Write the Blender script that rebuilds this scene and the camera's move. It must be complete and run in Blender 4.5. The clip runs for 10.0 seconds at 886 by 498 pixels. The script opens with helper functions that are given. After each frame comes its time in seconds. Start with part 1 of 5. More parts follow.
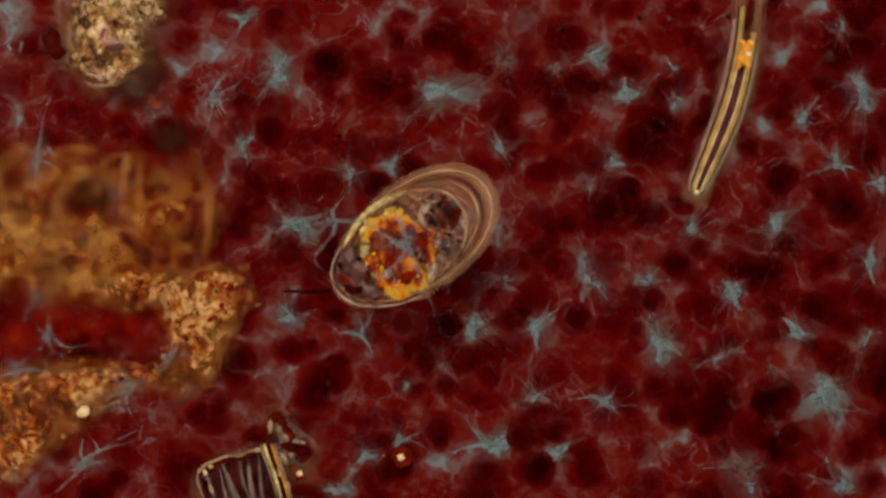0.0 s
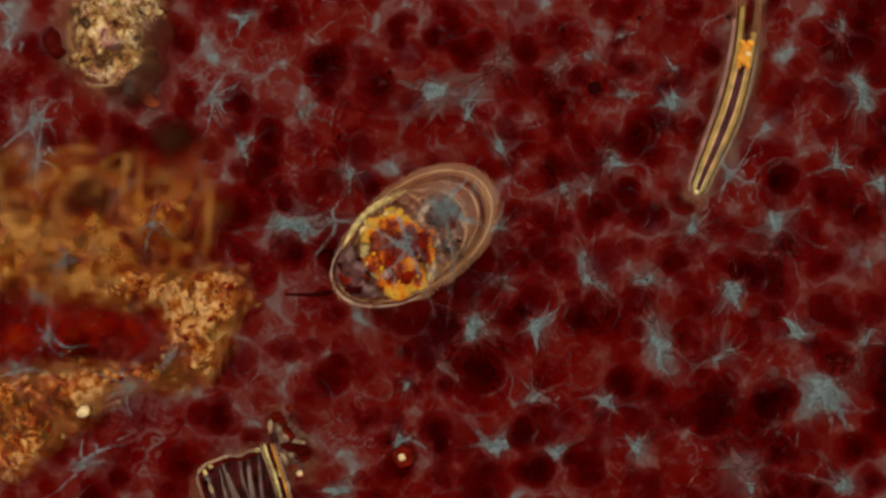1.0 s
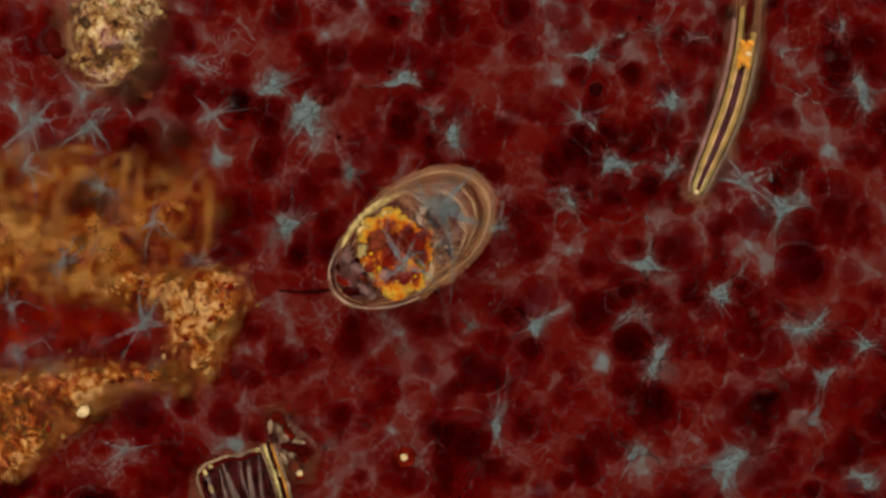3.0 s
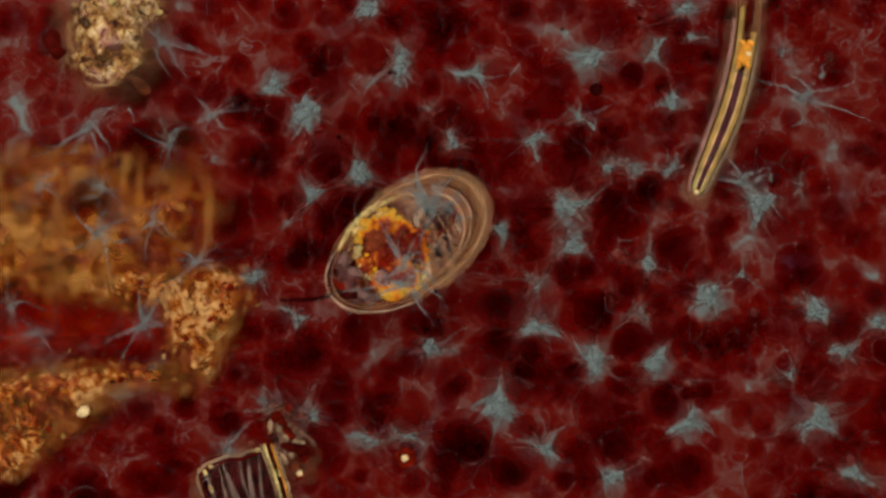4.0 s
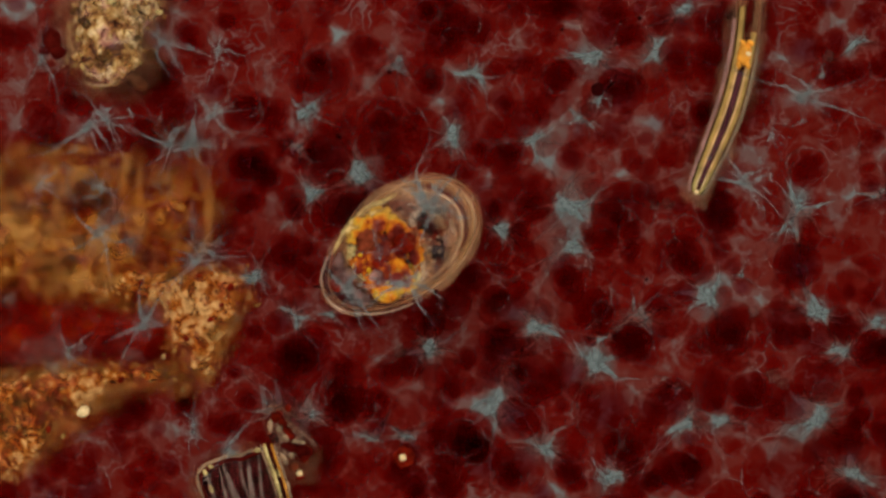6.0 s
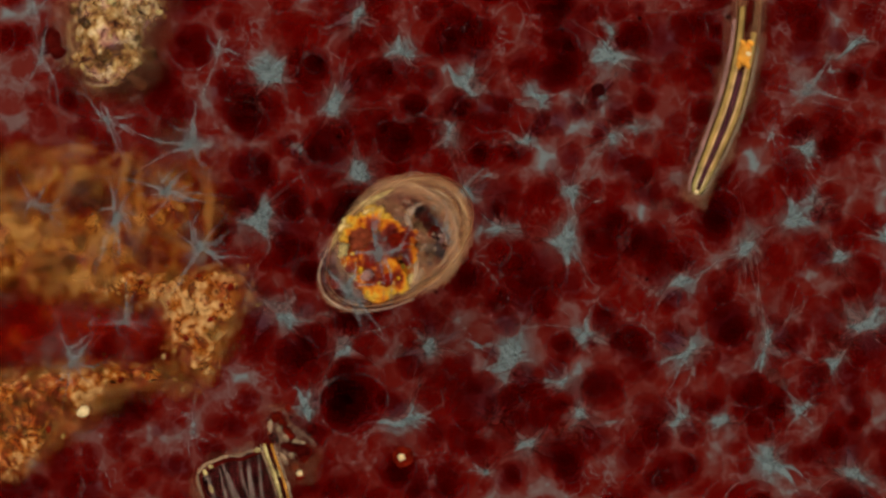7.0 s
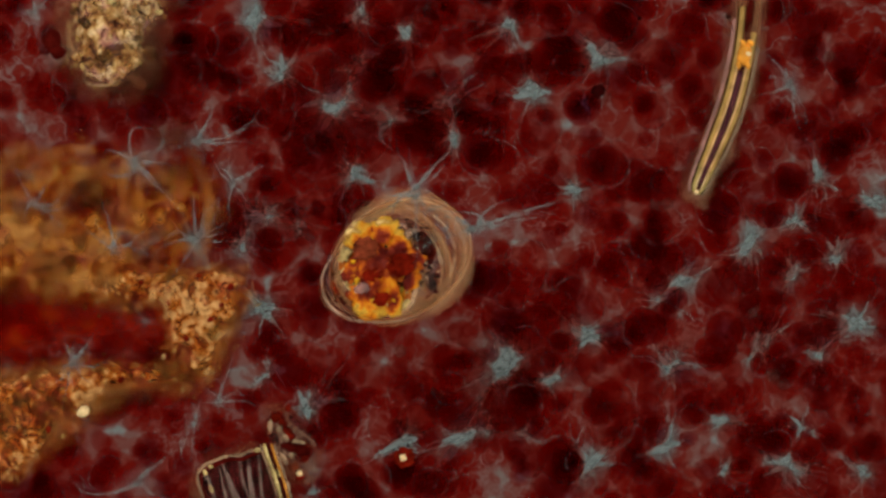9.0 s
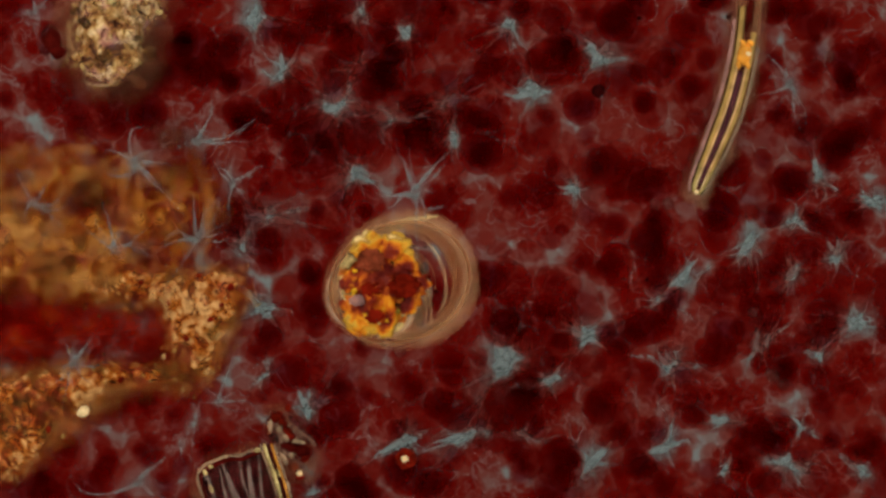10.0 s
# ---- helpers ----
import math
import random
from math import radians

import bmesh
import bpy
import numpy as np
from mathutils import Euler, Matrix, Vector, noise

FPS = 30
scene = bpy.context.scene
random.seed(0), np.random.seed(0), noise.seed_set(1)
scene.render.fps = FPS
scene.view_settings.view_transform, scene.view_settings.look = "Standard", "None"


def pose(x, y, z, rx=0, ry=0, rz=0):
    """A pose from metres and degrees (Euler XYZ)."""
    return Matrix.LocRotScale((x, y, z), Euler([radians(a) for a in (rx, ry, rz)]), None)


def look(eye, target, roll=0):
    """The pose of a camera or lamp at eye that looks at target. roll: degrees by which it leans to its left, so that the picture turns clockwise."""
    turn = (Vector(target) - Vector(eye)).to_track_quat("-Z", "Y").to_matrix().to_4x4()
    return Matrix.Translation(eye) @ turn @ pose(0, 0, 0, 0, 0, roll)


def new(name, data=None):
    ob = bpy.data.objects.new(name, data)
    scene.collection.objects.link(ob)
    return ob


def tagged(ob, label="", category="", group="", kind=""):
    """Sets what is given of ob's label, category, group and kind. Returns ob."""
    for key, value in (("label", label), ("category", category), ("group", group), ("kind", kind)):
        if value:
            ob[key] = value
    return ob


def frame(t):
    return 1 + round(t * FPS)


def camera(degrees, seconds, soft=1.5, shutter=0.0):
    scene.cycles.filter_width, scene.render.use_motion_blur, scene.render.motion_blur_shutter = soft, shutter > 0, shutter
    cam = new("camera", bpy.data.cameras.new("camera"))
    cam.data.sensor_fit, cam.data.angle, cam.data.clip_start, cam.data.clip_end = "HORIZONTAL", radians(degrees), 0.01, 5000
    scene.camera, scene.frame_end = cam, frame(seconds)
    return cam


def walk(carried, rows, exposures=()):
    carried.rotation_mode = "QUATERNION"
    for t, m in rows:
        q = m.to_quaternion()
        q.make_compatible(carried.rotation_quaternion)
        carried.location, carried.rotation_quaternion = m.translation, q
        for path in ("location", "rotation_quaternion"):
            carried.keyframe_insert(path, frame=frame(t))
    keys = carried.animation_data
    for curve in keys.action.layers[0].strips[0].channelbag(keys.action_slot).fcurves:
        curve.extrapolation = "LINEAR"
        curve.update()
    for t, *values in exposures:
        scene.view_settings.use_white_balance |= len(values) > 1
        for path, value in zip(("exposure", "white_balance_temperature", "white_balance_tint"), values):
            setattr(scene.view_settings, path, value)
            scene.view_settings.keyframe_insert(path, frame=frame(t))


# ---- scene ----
cam = camera(30, 10.0, soft=3.0)
HIGH = 5.852
scene.cycles.transparent_max_bounces = 32
walk(cam, [(0, pose(0, 0, HIGH)), (10, pose(0, 0, HIGH))])

# One centimetre here stands for one micrometre of the slide.
# Places are given in divisions of the eyepiece graticule (2 mm each, from the field's upper left corner).


def spot(x, y, z=0.0):
    s = 0.002 * (1 - z / HIGH)
    return Vector(((x - 784) * s, (441 - y) * s, z))


# ---- light: the microscope's broad lamp and the pale room round it ----
world = bpy.data.worlds.new("world")
scene.world = world
world.use_nodes = True
world.node_tree.nodes["Background"].inputs["Color"].default_value = (1.0, 0.93, 0.84, 1)
world.node_tree.nodes["Background"].inputs["Strength"].default_value = 0.97
lamp = new("microscope_lamp", bpy.data.lights.new("microscope_lamp", "AREA"))
lamp.data.shape, lamp.data.size, lamp.data.energy = "DISK", 3.0, 211
lamp.data.color = (1.0, 0.95, 0.88)
lamp.matrix_world = look((-2.6, 3.0, 7.0), (0, 0, 0))

# ---- materials ----


class Tree:
    """A node material in the making."""

    def __init__(self, name):
        self.mat = bpy.data.materials.new(name)
        self.mat.use_nodes = True
        self.t = self.mat.node_tree
        self.t.nodes.clear()

    def add(self, kind, **sockets):
        n = self.t.nodes.new("ShaderNode" + kind)
        for k, v in sockets.items():
            self.put(n.inputs[k.replace("_", " ")], v)
        return n

    def put(self, socket, v):
        if isinstance(v, bpy.types.NodeSocket):
            self.t.links.new(v, socket)
        else:
            socket.default_value = v

    def math(self, op, a, b=0.0, c=0.0, clamp=False):
        n = self.t.nodes.new("ShaderNodeMath")
        n.operation, n.use_clamp = op, clamp
        for s, v in zip(n.inputs, (a, b, c)):
            self.put(s, v)
        return n.outputs[0]

    def step(self, v, lo, hi, a=0.0, b=1.0):
        n = self.t.nodes.new("ShaderNodeMapRange")
        n.interpolation_type = "SMOOTHSTEP"
        for s, x in zip(n.inputs, (v, lo, hi, a, b)):
            self.put(s, x)
        return n.outputs[0]

    def mix(self, f, a, b):
        n = self.t.nodes.new("ShaderNodeMix")
        n.data_type = "RGBA"
        self.put(n.inputs[0], f)
        self.put(n.inputs[6], a)
        self.put(n.inputs[7], b)
        return n.outputs[2]

    def ramp(self, f, *stops):
        n = self.t.nodes.new("ShaderNodeValToRGB")
        self.put(n.inputs[0], f)
        e = n.color_ramp.elements
        while len(e) < len(stops):
            e.new(0.5)
        for el, (p, c) in zip(e, stops):
            el.position, el.color = p, (*c, 1)
        return n.outputs[0]

    def noise(self, at, scale, detail=3.0, rough=0.55, warp=0.0):
        n = self.add("TexNoise", Vector=at, Scale=scale, Detail=detail, Roughness=rough, Distortion=warp)
        return n.outputs[0]

    def shifted(self, at, x, y, z, sx=1.0, sy=1.0, sz=1.0):
        n = self.t.nodes.new("ShaderNodeMapping")
        self.put(n.inputs[0], at)
        n.inputs[1].default_value, n.inputs[3].default_value = (x, y, z), (sx, sy, sz)
        return n.outputs[0]

    def warped(self, at, scale, amount):
        n = self.add("TexNoise", Vector=at, Scale=scale, Detail=2.0)
        v = self.t.nodes.new("ShaderNodeVectorMath")
        v.operation = "MULTIPLY_ADD"
        self.put(v.inputs[0], n.outputs[1])
        v.inputs[1].default_value = (amount, amount, amount)
        self.put(v.inputs[2], at)
        return v.outputs[0]

    def voronoi(self, at, scale, feature="F1", smooth=0.0):
        n = self.t.nodes.new("ShaderNodeTexVoronoi")
        n.feature = feature
        self.put(n.inputs["Vector"], at)
        n.inputs["Scale"].default_value = scale
        if smooth:
            n.inputs["Smoothness"].default_value = smooth
        return n.outputs["Distance"]

    def place(self):
        return self.t.nodes.new("ShaderNodeNewGeometry").outputs["Position"]

    def own(self):
        return self.t.nodes.new("ShaderNodeTexCoord").outputs["Object"]

    def island(self):
        return self.t.nodes.new("ShaderNodeNewGeometry").outputs["Random Per Island"]

    def height(self):
        n = self.add("SeparateXYZ", Vector=self.place())
        return n.outputs[2]

    def bump(self, h, strength=0.4, distance=0.01):
        return self.add("Bump", Height=h, Strength=strength, Distance=distance).outputs[0]

    def surface(self, colour, rough=0.5, alpha=1.0, normal=None, metal=0.0, gloss=0.3):
        p = self.add("BsdfPrincipled", Base_Color=colour, Roughness=rough, Alpha=alpha, Metallic=metal)
        p.inputs["Specular IOR Level"].default_value = gloss
        if normal is not None:
            self.put(p.inputs["Normal"], normal)
        return self.end(p.outputs[0])

    def end(self, shader):
        o = self.t.nodes.new("ShaderNodeOutputMaterial")
        self.t.links.new(shader, o.inputs[0])
        return self.mat

    def film(self, tint, sheen, power, rough=0.35, milk=0.0, colour=(0.4, 0.3, 0.2, 1), base=0.02):
        """A clear skin: light passes, tinted; sheen grows towards grazing view; milk is thin whitish matter in it."""
        clear = self.add("BsdfTransparent", Color=tint)
        body = self.add("BsdfDiffuse", Color=colour)
        m0 = self.add("MixShader", Fac=milk)
        self.put(m0.inputs[1], clear.outputs[0])
        self.put(m0.inputs[2], body.outputs[0])
        shine = self.add("BsdfGlossy", Color=sheen, Roughness=rough)
        lw = self.add("LayerWeight", Blend=0.5)
        f = self.math("MULTIPLY_ADD", self.math("POWER", lw.outputs["Facing"], power), 1.0 - base, base, clamp=True)
        m = self.add("MixShader", Fac=f)
        self.put(m.inputs[1], m0.outputs[0])
        self.put(m.inputs[2], shine.outputs[0])
        return self.end(m.outputs[0])


def foam_cover(k, at):
    """Overlapping round bubbles in a 3D foam, four sizes: how far each point is covered."""
    p = k.warped(k.warped(at, 5.0, 0.07), 22.0, 0.012)
    fray = k.math("MULTIPLY_ADD", k.noise(k.warped(at, 18, 0.05), 30.0, 4, 0.65, 1.2), 0.16, -0.08)
    for sc, lo, hi, off in ((5.5, 0.66, 0.54, 0.0), (7.5, 0.66, 0.54, 3.1), (10.0, 0.66, 0.52, 7.7), (14.0, 0.62, 0.46, 15.9)):
        q = k.shifted(p, off, 1.7 * off, 0.4 * off)
        yield k.step(k.math("ADD", k.voronoi(q, sc, "F1"), fray), lo, hi)


def m_bed():
    """Grey matter seen through dark red bubbles, with fine pale fibres running through it."""
    k = Tree("red_foam")
    at = k.shifted(k.place(), 0, 0, 0, 1, 1, 120.0)
    c = (0.128, 0.155, 0.155, 1)
    tints = ((0.88, 0.27, 0.235, 1), (0.89, 0.33, 0.29, 1), (0.91, 0.42, 0.38, 1), (0.94, 0.60, 0.56, 1))
    for cover, tint in zip(foam_cover(k, at), tints):
        n = k.t.nodes.new("ShaderNodeMix")
        n.data_type, n.blend_type = "RGBA", "MULTIPLY"
        k.put(n.inputs[0], cover)
        k.put(n.inputs[6], c)
        k.put(n.inputs[7], tint)
        c = n.outputs[2]
    for sc, wide, share in ((8.0, 0.026, 0.42), (14.0, 0.036, 0.32)):
        ridge = k.math("ABSOLUTE", k.math("SUBTRACT", k.noise(k.warped(at, 12, 0.06), sc, 2, 0.5, 0.9), 0.5))
        patch = k.step(k.noise(k.shifted(at, sc, 0, 0), 4.0, 2), 0.42, 0.62)
        c = k.mix(k.math("MULTIPLY", k.math("MULTIPLY", k.step(ridge, wide, 0.0), patch), share), c, (0.155, 0.125, 0.12, 1))
    tone = k.noise(k.place(), 45.0, 4)
    c = k.mix(k.step(tone, 0.3, 0.7, 0.0, 0.15), c, (0.075, 0.006, 0.004, 1))
    return k.surface(c, 0.9, normal=k.bump(tone, 0.1, 0.008), gloss=0.0)


def m_bubble(name, thin, thick, dark, least):
    """A see-through red bubble, denser towards its middle, that dissolves as it sinks into the gel."""
    k = Tree(name)
    core = k.add("Attribute")
    core.attribute_name = "core"
    d = k.math("ADD", core.outputs["Fac"], k.math("MULTIPLY_ADD", k.noise(k.place(), 24.0, 4, 0.6, 0.6), 0.12, -0.06))
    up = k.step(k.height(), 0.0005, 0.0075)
    luck = k.math("FRACT", k.math("ADD", k.island(), k.add("ObjectInfo").outputs["Random"]))
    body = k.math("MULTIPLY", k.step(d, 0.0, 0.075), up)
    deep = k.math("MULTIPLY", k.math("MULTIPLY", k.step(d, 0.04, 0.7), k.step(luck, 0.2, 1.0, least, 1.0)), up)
    c = k.mix(body, (1, 1, 1, 1), k.mix(luck, (*thin, 1), (*thick, 1)))
    c = k.mix(k.math("MULTIPLY", deep, 0.8), c, (*dark, 1))
    thread = k.math("MULTIPLY", k.step(d, -0.015, 0.015), k.step(d, 0.065, 0.02))
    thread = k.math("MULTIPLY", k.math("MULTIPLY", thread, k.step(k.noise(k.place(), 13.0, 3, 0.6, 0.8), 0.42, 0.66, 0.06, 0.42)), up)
    skin = k.add("BsdfDiffuse", Color=(0.15, 0.125, 0.12, 1))
    m = k.add("MixShader", Fac=thread)
    k.put(m.inputs[1], k.add("BsdfTransparent", Color=c).outputs[0])
    k.put(m.inputs[2], skin.outputs[0])
    return k.end(m.outputs[0])


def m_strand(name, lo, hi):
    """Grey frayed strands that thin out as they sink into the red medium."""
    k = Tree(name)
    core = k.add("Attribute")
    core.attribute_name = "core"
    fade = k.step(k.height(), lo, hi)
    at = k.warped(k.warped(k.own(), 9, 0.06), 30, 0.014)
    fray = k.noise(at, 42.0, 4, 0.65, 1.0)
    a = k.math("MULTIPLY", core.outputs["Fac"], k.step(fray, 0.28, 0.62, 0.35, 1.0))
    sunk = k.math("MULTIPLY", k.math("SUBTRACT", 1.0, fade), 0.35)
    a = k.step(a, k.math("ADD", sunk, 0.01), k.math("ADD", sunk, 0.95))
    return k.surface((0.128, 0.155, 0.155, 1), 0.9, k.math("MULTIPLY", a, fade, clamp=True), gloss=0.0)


def m_food():
    """Packed food: dark red bodies with amber and yellow between them."""
    k = Tree("amber_food")
    own = k.own()
    o = k.warped(k.warped(own, 9, 0.05), 40, 0.012)
    f = k.voronoi(o, 19.0, "SMOOTH_F1", 0.3)
    n = k.t.nodes.new("ShaderNodeVectorMath")
    n.operation = "LENGTH"
    k.put(n.inputs[0], k.shifted(own, 0, 0, 0, 3.0, 7.3, 5.5))
    v = k.math("ADD", k.math("MULTIPLY_ADD", f, 0.55, k.math("MULTIPLY", n.outputs["Value"], 0.54)), k.math("MULTIPLY_ADD", k.noise(o, 24, 4, 0.6, 0.6), 0.8, -0.545))
    c = k.ramp(v, (0.26, (0.085, 0.004, 0.0015)), (0.40, (0.17, 0.014, 0.002)), (0.49, (0.40, 0.085, 0.003)), (0.60, (0.56, 0.20, 0.005)),
               (0.70, (0.52, 0.31, 0.03)), (0.78, (0.26, 0.14, 0.02)), (0.92, (0.66, 0.48, 0.18)))
    return k.surface(c, 0.5, normal=k.bump(v, 0.2, 0.01), gloss=0.1)


def m_grain():
    k = Tree("amber_grain")
    o = k.own()
    n = k.math("ADD", k.math("MULTIPLY", k.island(), 0.55), k.math("MULTIPLY", k.noise(o, 16.0, 3), 0.5))
    c = k.ramp(n, (0.15, (0.05, 0.010, 0.003)), (0.32, (0.22, 0.055, 0.008)), (0.5, (0.36, 0.15, 0.03)),
               (0.68, (0.38, 0.24, 0.06)), (0.85, (0.62, 0.42, 0.18)))
    return k.surface(c, 0.5, 0.45, k.bump(k.noise(o, 60, 3), 0.4, 0.006), gloss=0.1)


def m_crust(name, dark, mid, warm, pale, fine=1.0, dense=0.9, olive=(0.16, 0.11, 0.025), share=0.65, border=0.8, gloss=0.15):
    """Granular matter: small rounded bodies packed in slime, thin towards the border."""
    k = Tree(name)
    e = k.add("Attribute")
    e.attribute_name = "core"
    o = k.own()
    w = k.warped(k.warped(o, 10 * fine, 0.04 / fine), 40 * fine, 0.01 / fine)
    d = k.voronoi(w, 32.0 * fine, "SMOOTH_F1", 0.5)
    n = k.noise(w, 15.0 * fine, 5, 0.62, min(1.8, 1.8 * fine))
    g = k.noise(o, 5.0, 3)
    v = k.math("ADD", k.math("MULTIPLY_ADD", k.math("SUBTRACT", 0.85, d), 0.5, k.math("MULTIPLY", n, 0.85)), k.math("MULTIPLY_ADD", g, 0.9, -0.5))
    c = k.ramp(v, (0.34, dark), (0.47, mid), (0.60, warm), (0.78, pale))
    c = k.mix(k.step(k.noise(k.shifted(o, 3, 7, 0), 9.0, 3), 0.48, 0.64, 0.0, share), c, (*olive, 1))
    rosy = (warm[0], warm[1] * 0.72, warm[2] * 2.4, 1)
    c = k.mix(k.step(k.noise(k.shifted(w, 11, 2, 0), 12.0, 3), 0.5, 0.66, 0.0, 0.5), c, rosy)
    a = k.math("MULTIPLY", k.math("POWER", e.outputs["Fac"], border), k.step(n, 0.24, 0.60, 0.2, 1.0))
    return k.surface(c, 0.5, k.math("MULTIPLY", a, dense, clamp=True), k.bump(v, 0.16, 0.015), gloss=gloss)


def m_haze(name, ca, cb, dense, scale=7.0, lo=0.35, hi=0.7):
    """Soft translucent slime or painted glow, thick in the middle, with an uneven fading border."""
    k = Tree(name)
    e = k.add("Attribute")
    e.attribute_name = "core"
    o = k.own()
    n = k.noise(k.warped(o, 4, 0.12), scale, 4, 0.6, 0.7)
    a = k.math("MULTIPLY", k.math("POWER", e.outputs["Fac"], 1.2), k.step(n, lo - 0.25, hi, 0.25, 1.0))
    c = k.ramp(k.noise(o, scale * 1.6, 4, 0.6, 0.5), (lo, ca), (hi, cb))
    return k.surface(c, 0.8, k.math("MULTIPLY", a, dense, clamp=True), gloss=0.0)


def m_plain(name, c, rough=0.4, alpha=1.0, vary=0.5, gloss=0.05, scale=20.0):
    k = Tree(name)
    n = k.noise(k.own(), scale, 4)
    d = tuple(x * (1 - vary) for x in c)
    e = tuple(min(1, x * (1 + vary)) for x in c)
    return k.surface(k.ramp(n, (0.3, d), (0.7, e)), rough, alpha, k.bump(n, 0.3, 0.005), gloss=gloss)


BED, FOOD, GRAIN = m_bed(), m_food(), m_grain()
RED = m_bubble("red_bubble", (0.95, 0.66, 0.63), (0.90, 0.51, 0.48), (0.64, 0.28, 0.36), 0.0)
CELL = m_bubble("dark_pigment", (0.88, 0.42, 0.40), (0.84, 0.36, 0.36), (0.48, 0.17, 0.30), 0.5)
CRUST = m_crust("golden_crust", (0.080, 0.024, 0.010), (0.25, 0.10, 0.025), (0.48, 0.27, 0.085), (0.82, 0.60, 0.30), 1.0, 0.95, (0.09, 0.045, 0.022), 0.45)
EMBER = m_crust("orange_crust", (0.085, 0.006, 0.001), (0.20, 0.032, 0.003), (0.36, 0.105, 0.012), (0.64, 0.34, 0.12), 0.9, 0.86, (0.09, 0.052, 0.010), 0.7, 1.15, 0.03)
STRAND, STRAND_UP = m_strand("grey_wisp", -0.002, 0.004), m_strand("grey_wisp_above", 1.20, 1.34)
SHELL = Tree("clear_shell").film((0.99, 0.96, 0.93, 1), (1.0, 0.66, 0.36, 1), 6.0, 0.3, 0.0, base=0.0)
GLASS = Tree("diatom_glass").film((0.95, 0.85, 0.78, 1), (1.0, 0.66, 0.36, 1), 2.4, 0.3, 0.03, (0.35, 0.2, 0.1, 1), 0.0)
BUBBLE = Tree("clear_bubble").film((0.55, 0.32, 0.30, 1), (0.8, 0.6, 0.5, 1), 3.5, 0.3, 0.0, base=0.01)
SHEATH = m_haze("tan_slime", (0.20, 0.08, 0.04), (0.34, 0.17, 0.09), 0.32)
OCHRE = m_crust("ochre_slime", (0.10, 0.008, 0.001), (0.20, 0.036, 0.004), (0.32, 0.105, 0.014), (0.46, 0.21, 0.05), 0.42, 0.74, (0.060, 0.034, 0.008), 0.7, 1.5, 0.0)
GILT = m_haze("ochre_fold", (0.26, 0.085, 0.013), (0.46, 0.22, 0.065), 0.30, 14.0, 0.4, 0.65)
BROWN = m_haze("brown_slime", (0.018, 0.006, 0.003), (0.055, 0.026, 0.010), 0.5)
GLOW = m_haze("rosy_glow", (0.26, 0.12, 0.07), (0.40, 0.22, 0.13), 0.72)
RUST = m_crust("rust_slime", (0.06, 0.0008, 0.0002), (0.115, 0.0012, 0.0002), (0.17, 0.005, 0.0004), (0.20, 0.014, 0.001), 0.4, 0.85, (0.07, 0.001, 0.0005), 0.3, 1.2, 0.0)
DARKRED = m_plain("dark_red_wax", (0.05, 0.003, 0.002), 0.5, gloss=0.0)
BLACK = m_plain("black_speck", (0.01, 0.003, 0.003), 0.6, gloss=0.0)
PALE = m_plain("pale_grain", (0.70, 0.52, 0.26), 0.4, vary=0.35, gloss=0.2)
OLIVE = m_plain("olive_wall", (0.40, 0.31, 0.10), 0.4, 0.9, 0.35, 0.1)
PURPLE = m_plain("purple_groove", (0.060, 0.020, 0.034), 0.5, gloss=0.0)
ORANGE = m_plain("orange_plug", (0.62, 0.26, 0.03), 0.3)
AMBER = m_plain("amber_lobe", (0.34, 0.085, 0.004), 0.5, vary=0.8, scale=22, gloss=0.1)
YELLOW = m_plain("yellow_lobe", (0.50, 0.28, 0.008), 0.5, vary=0.8, scale=22, gloss=0.1)
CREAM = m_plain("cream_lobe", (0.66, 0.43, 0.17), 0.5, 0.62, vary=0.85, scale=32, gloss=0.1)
ROSY = m_plain("rosy_skin", (0.42, 0.22, 0.19), 0.5, 0.5, 0.4, 0.05, 12)
TANNY = m_plain("tan_skin", (0.36, 0.26, 0.17), 0.5, 0.42, 0.4, 0.05, 12)
RIB = m_plain("lavender_rib", (0.22, 0.16, 0.13), 0.5, 0.45, 0.7, 0.0, 40)
MOSS = m_plain("dark_moss_edge", (0.05, 0.035, 0.010), 0.5, 0.85, gloss=0.0)
PLUG = m_plain("plum_plug", (0.095, 0.036, 0.034), 0.6, 0.6, 0.95, 0.0, 34.0)
# painted glow: the bright halo outside the protist's shell, as a tan haze
HALO = m_haze("tan_halo_glow", (0.32, 0.16, 0.08), (0.48, 0.27, 0.14), 0.46)
FILMY = m_plain("pale_film", (0.30, 0.19, 0.13), 0.5, 0.14, 0.6, 0.05, 24)
UMBER = m_plain("umber_grain", (0.055, 0.022, 0.008), 0.6, 0.55, gloss=0.0)
WINE = m_plain("wine_red", (0.11, 0.006, 0.002), 0.5, vary=0.7, gloss=0.0)
SOOT = m_plain("soot_red", (0.020, 0.0015, 0.0015), 0.6, gloss=0.0)
TAWNY = m_plain("tawny_spore", (0.14, 0.028, 0.012), 0.5, vary=0.8, gloss=0.0)
MURK = m_plain("murky_globule", (0.085, 0.05, 0.042), 0.6, 0.16, gloss=0.0)
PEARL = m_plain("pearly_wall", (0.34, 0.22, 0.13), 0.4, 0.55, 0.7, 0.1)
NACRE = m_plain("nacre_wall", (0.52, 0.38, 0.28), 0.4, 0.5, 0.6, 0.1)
RIM = m_haze("tan_rim", (0.26, 0.11, 0.05), (0.42, 0.24, 0.10), 0.2)
BAND = m_haze("tan_band", (0.30, 0.15, 0.06), (0.48, 0.29, 0.13), 0.28)
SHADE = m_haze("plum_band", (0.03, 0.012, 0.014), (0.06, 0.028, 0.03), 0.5)
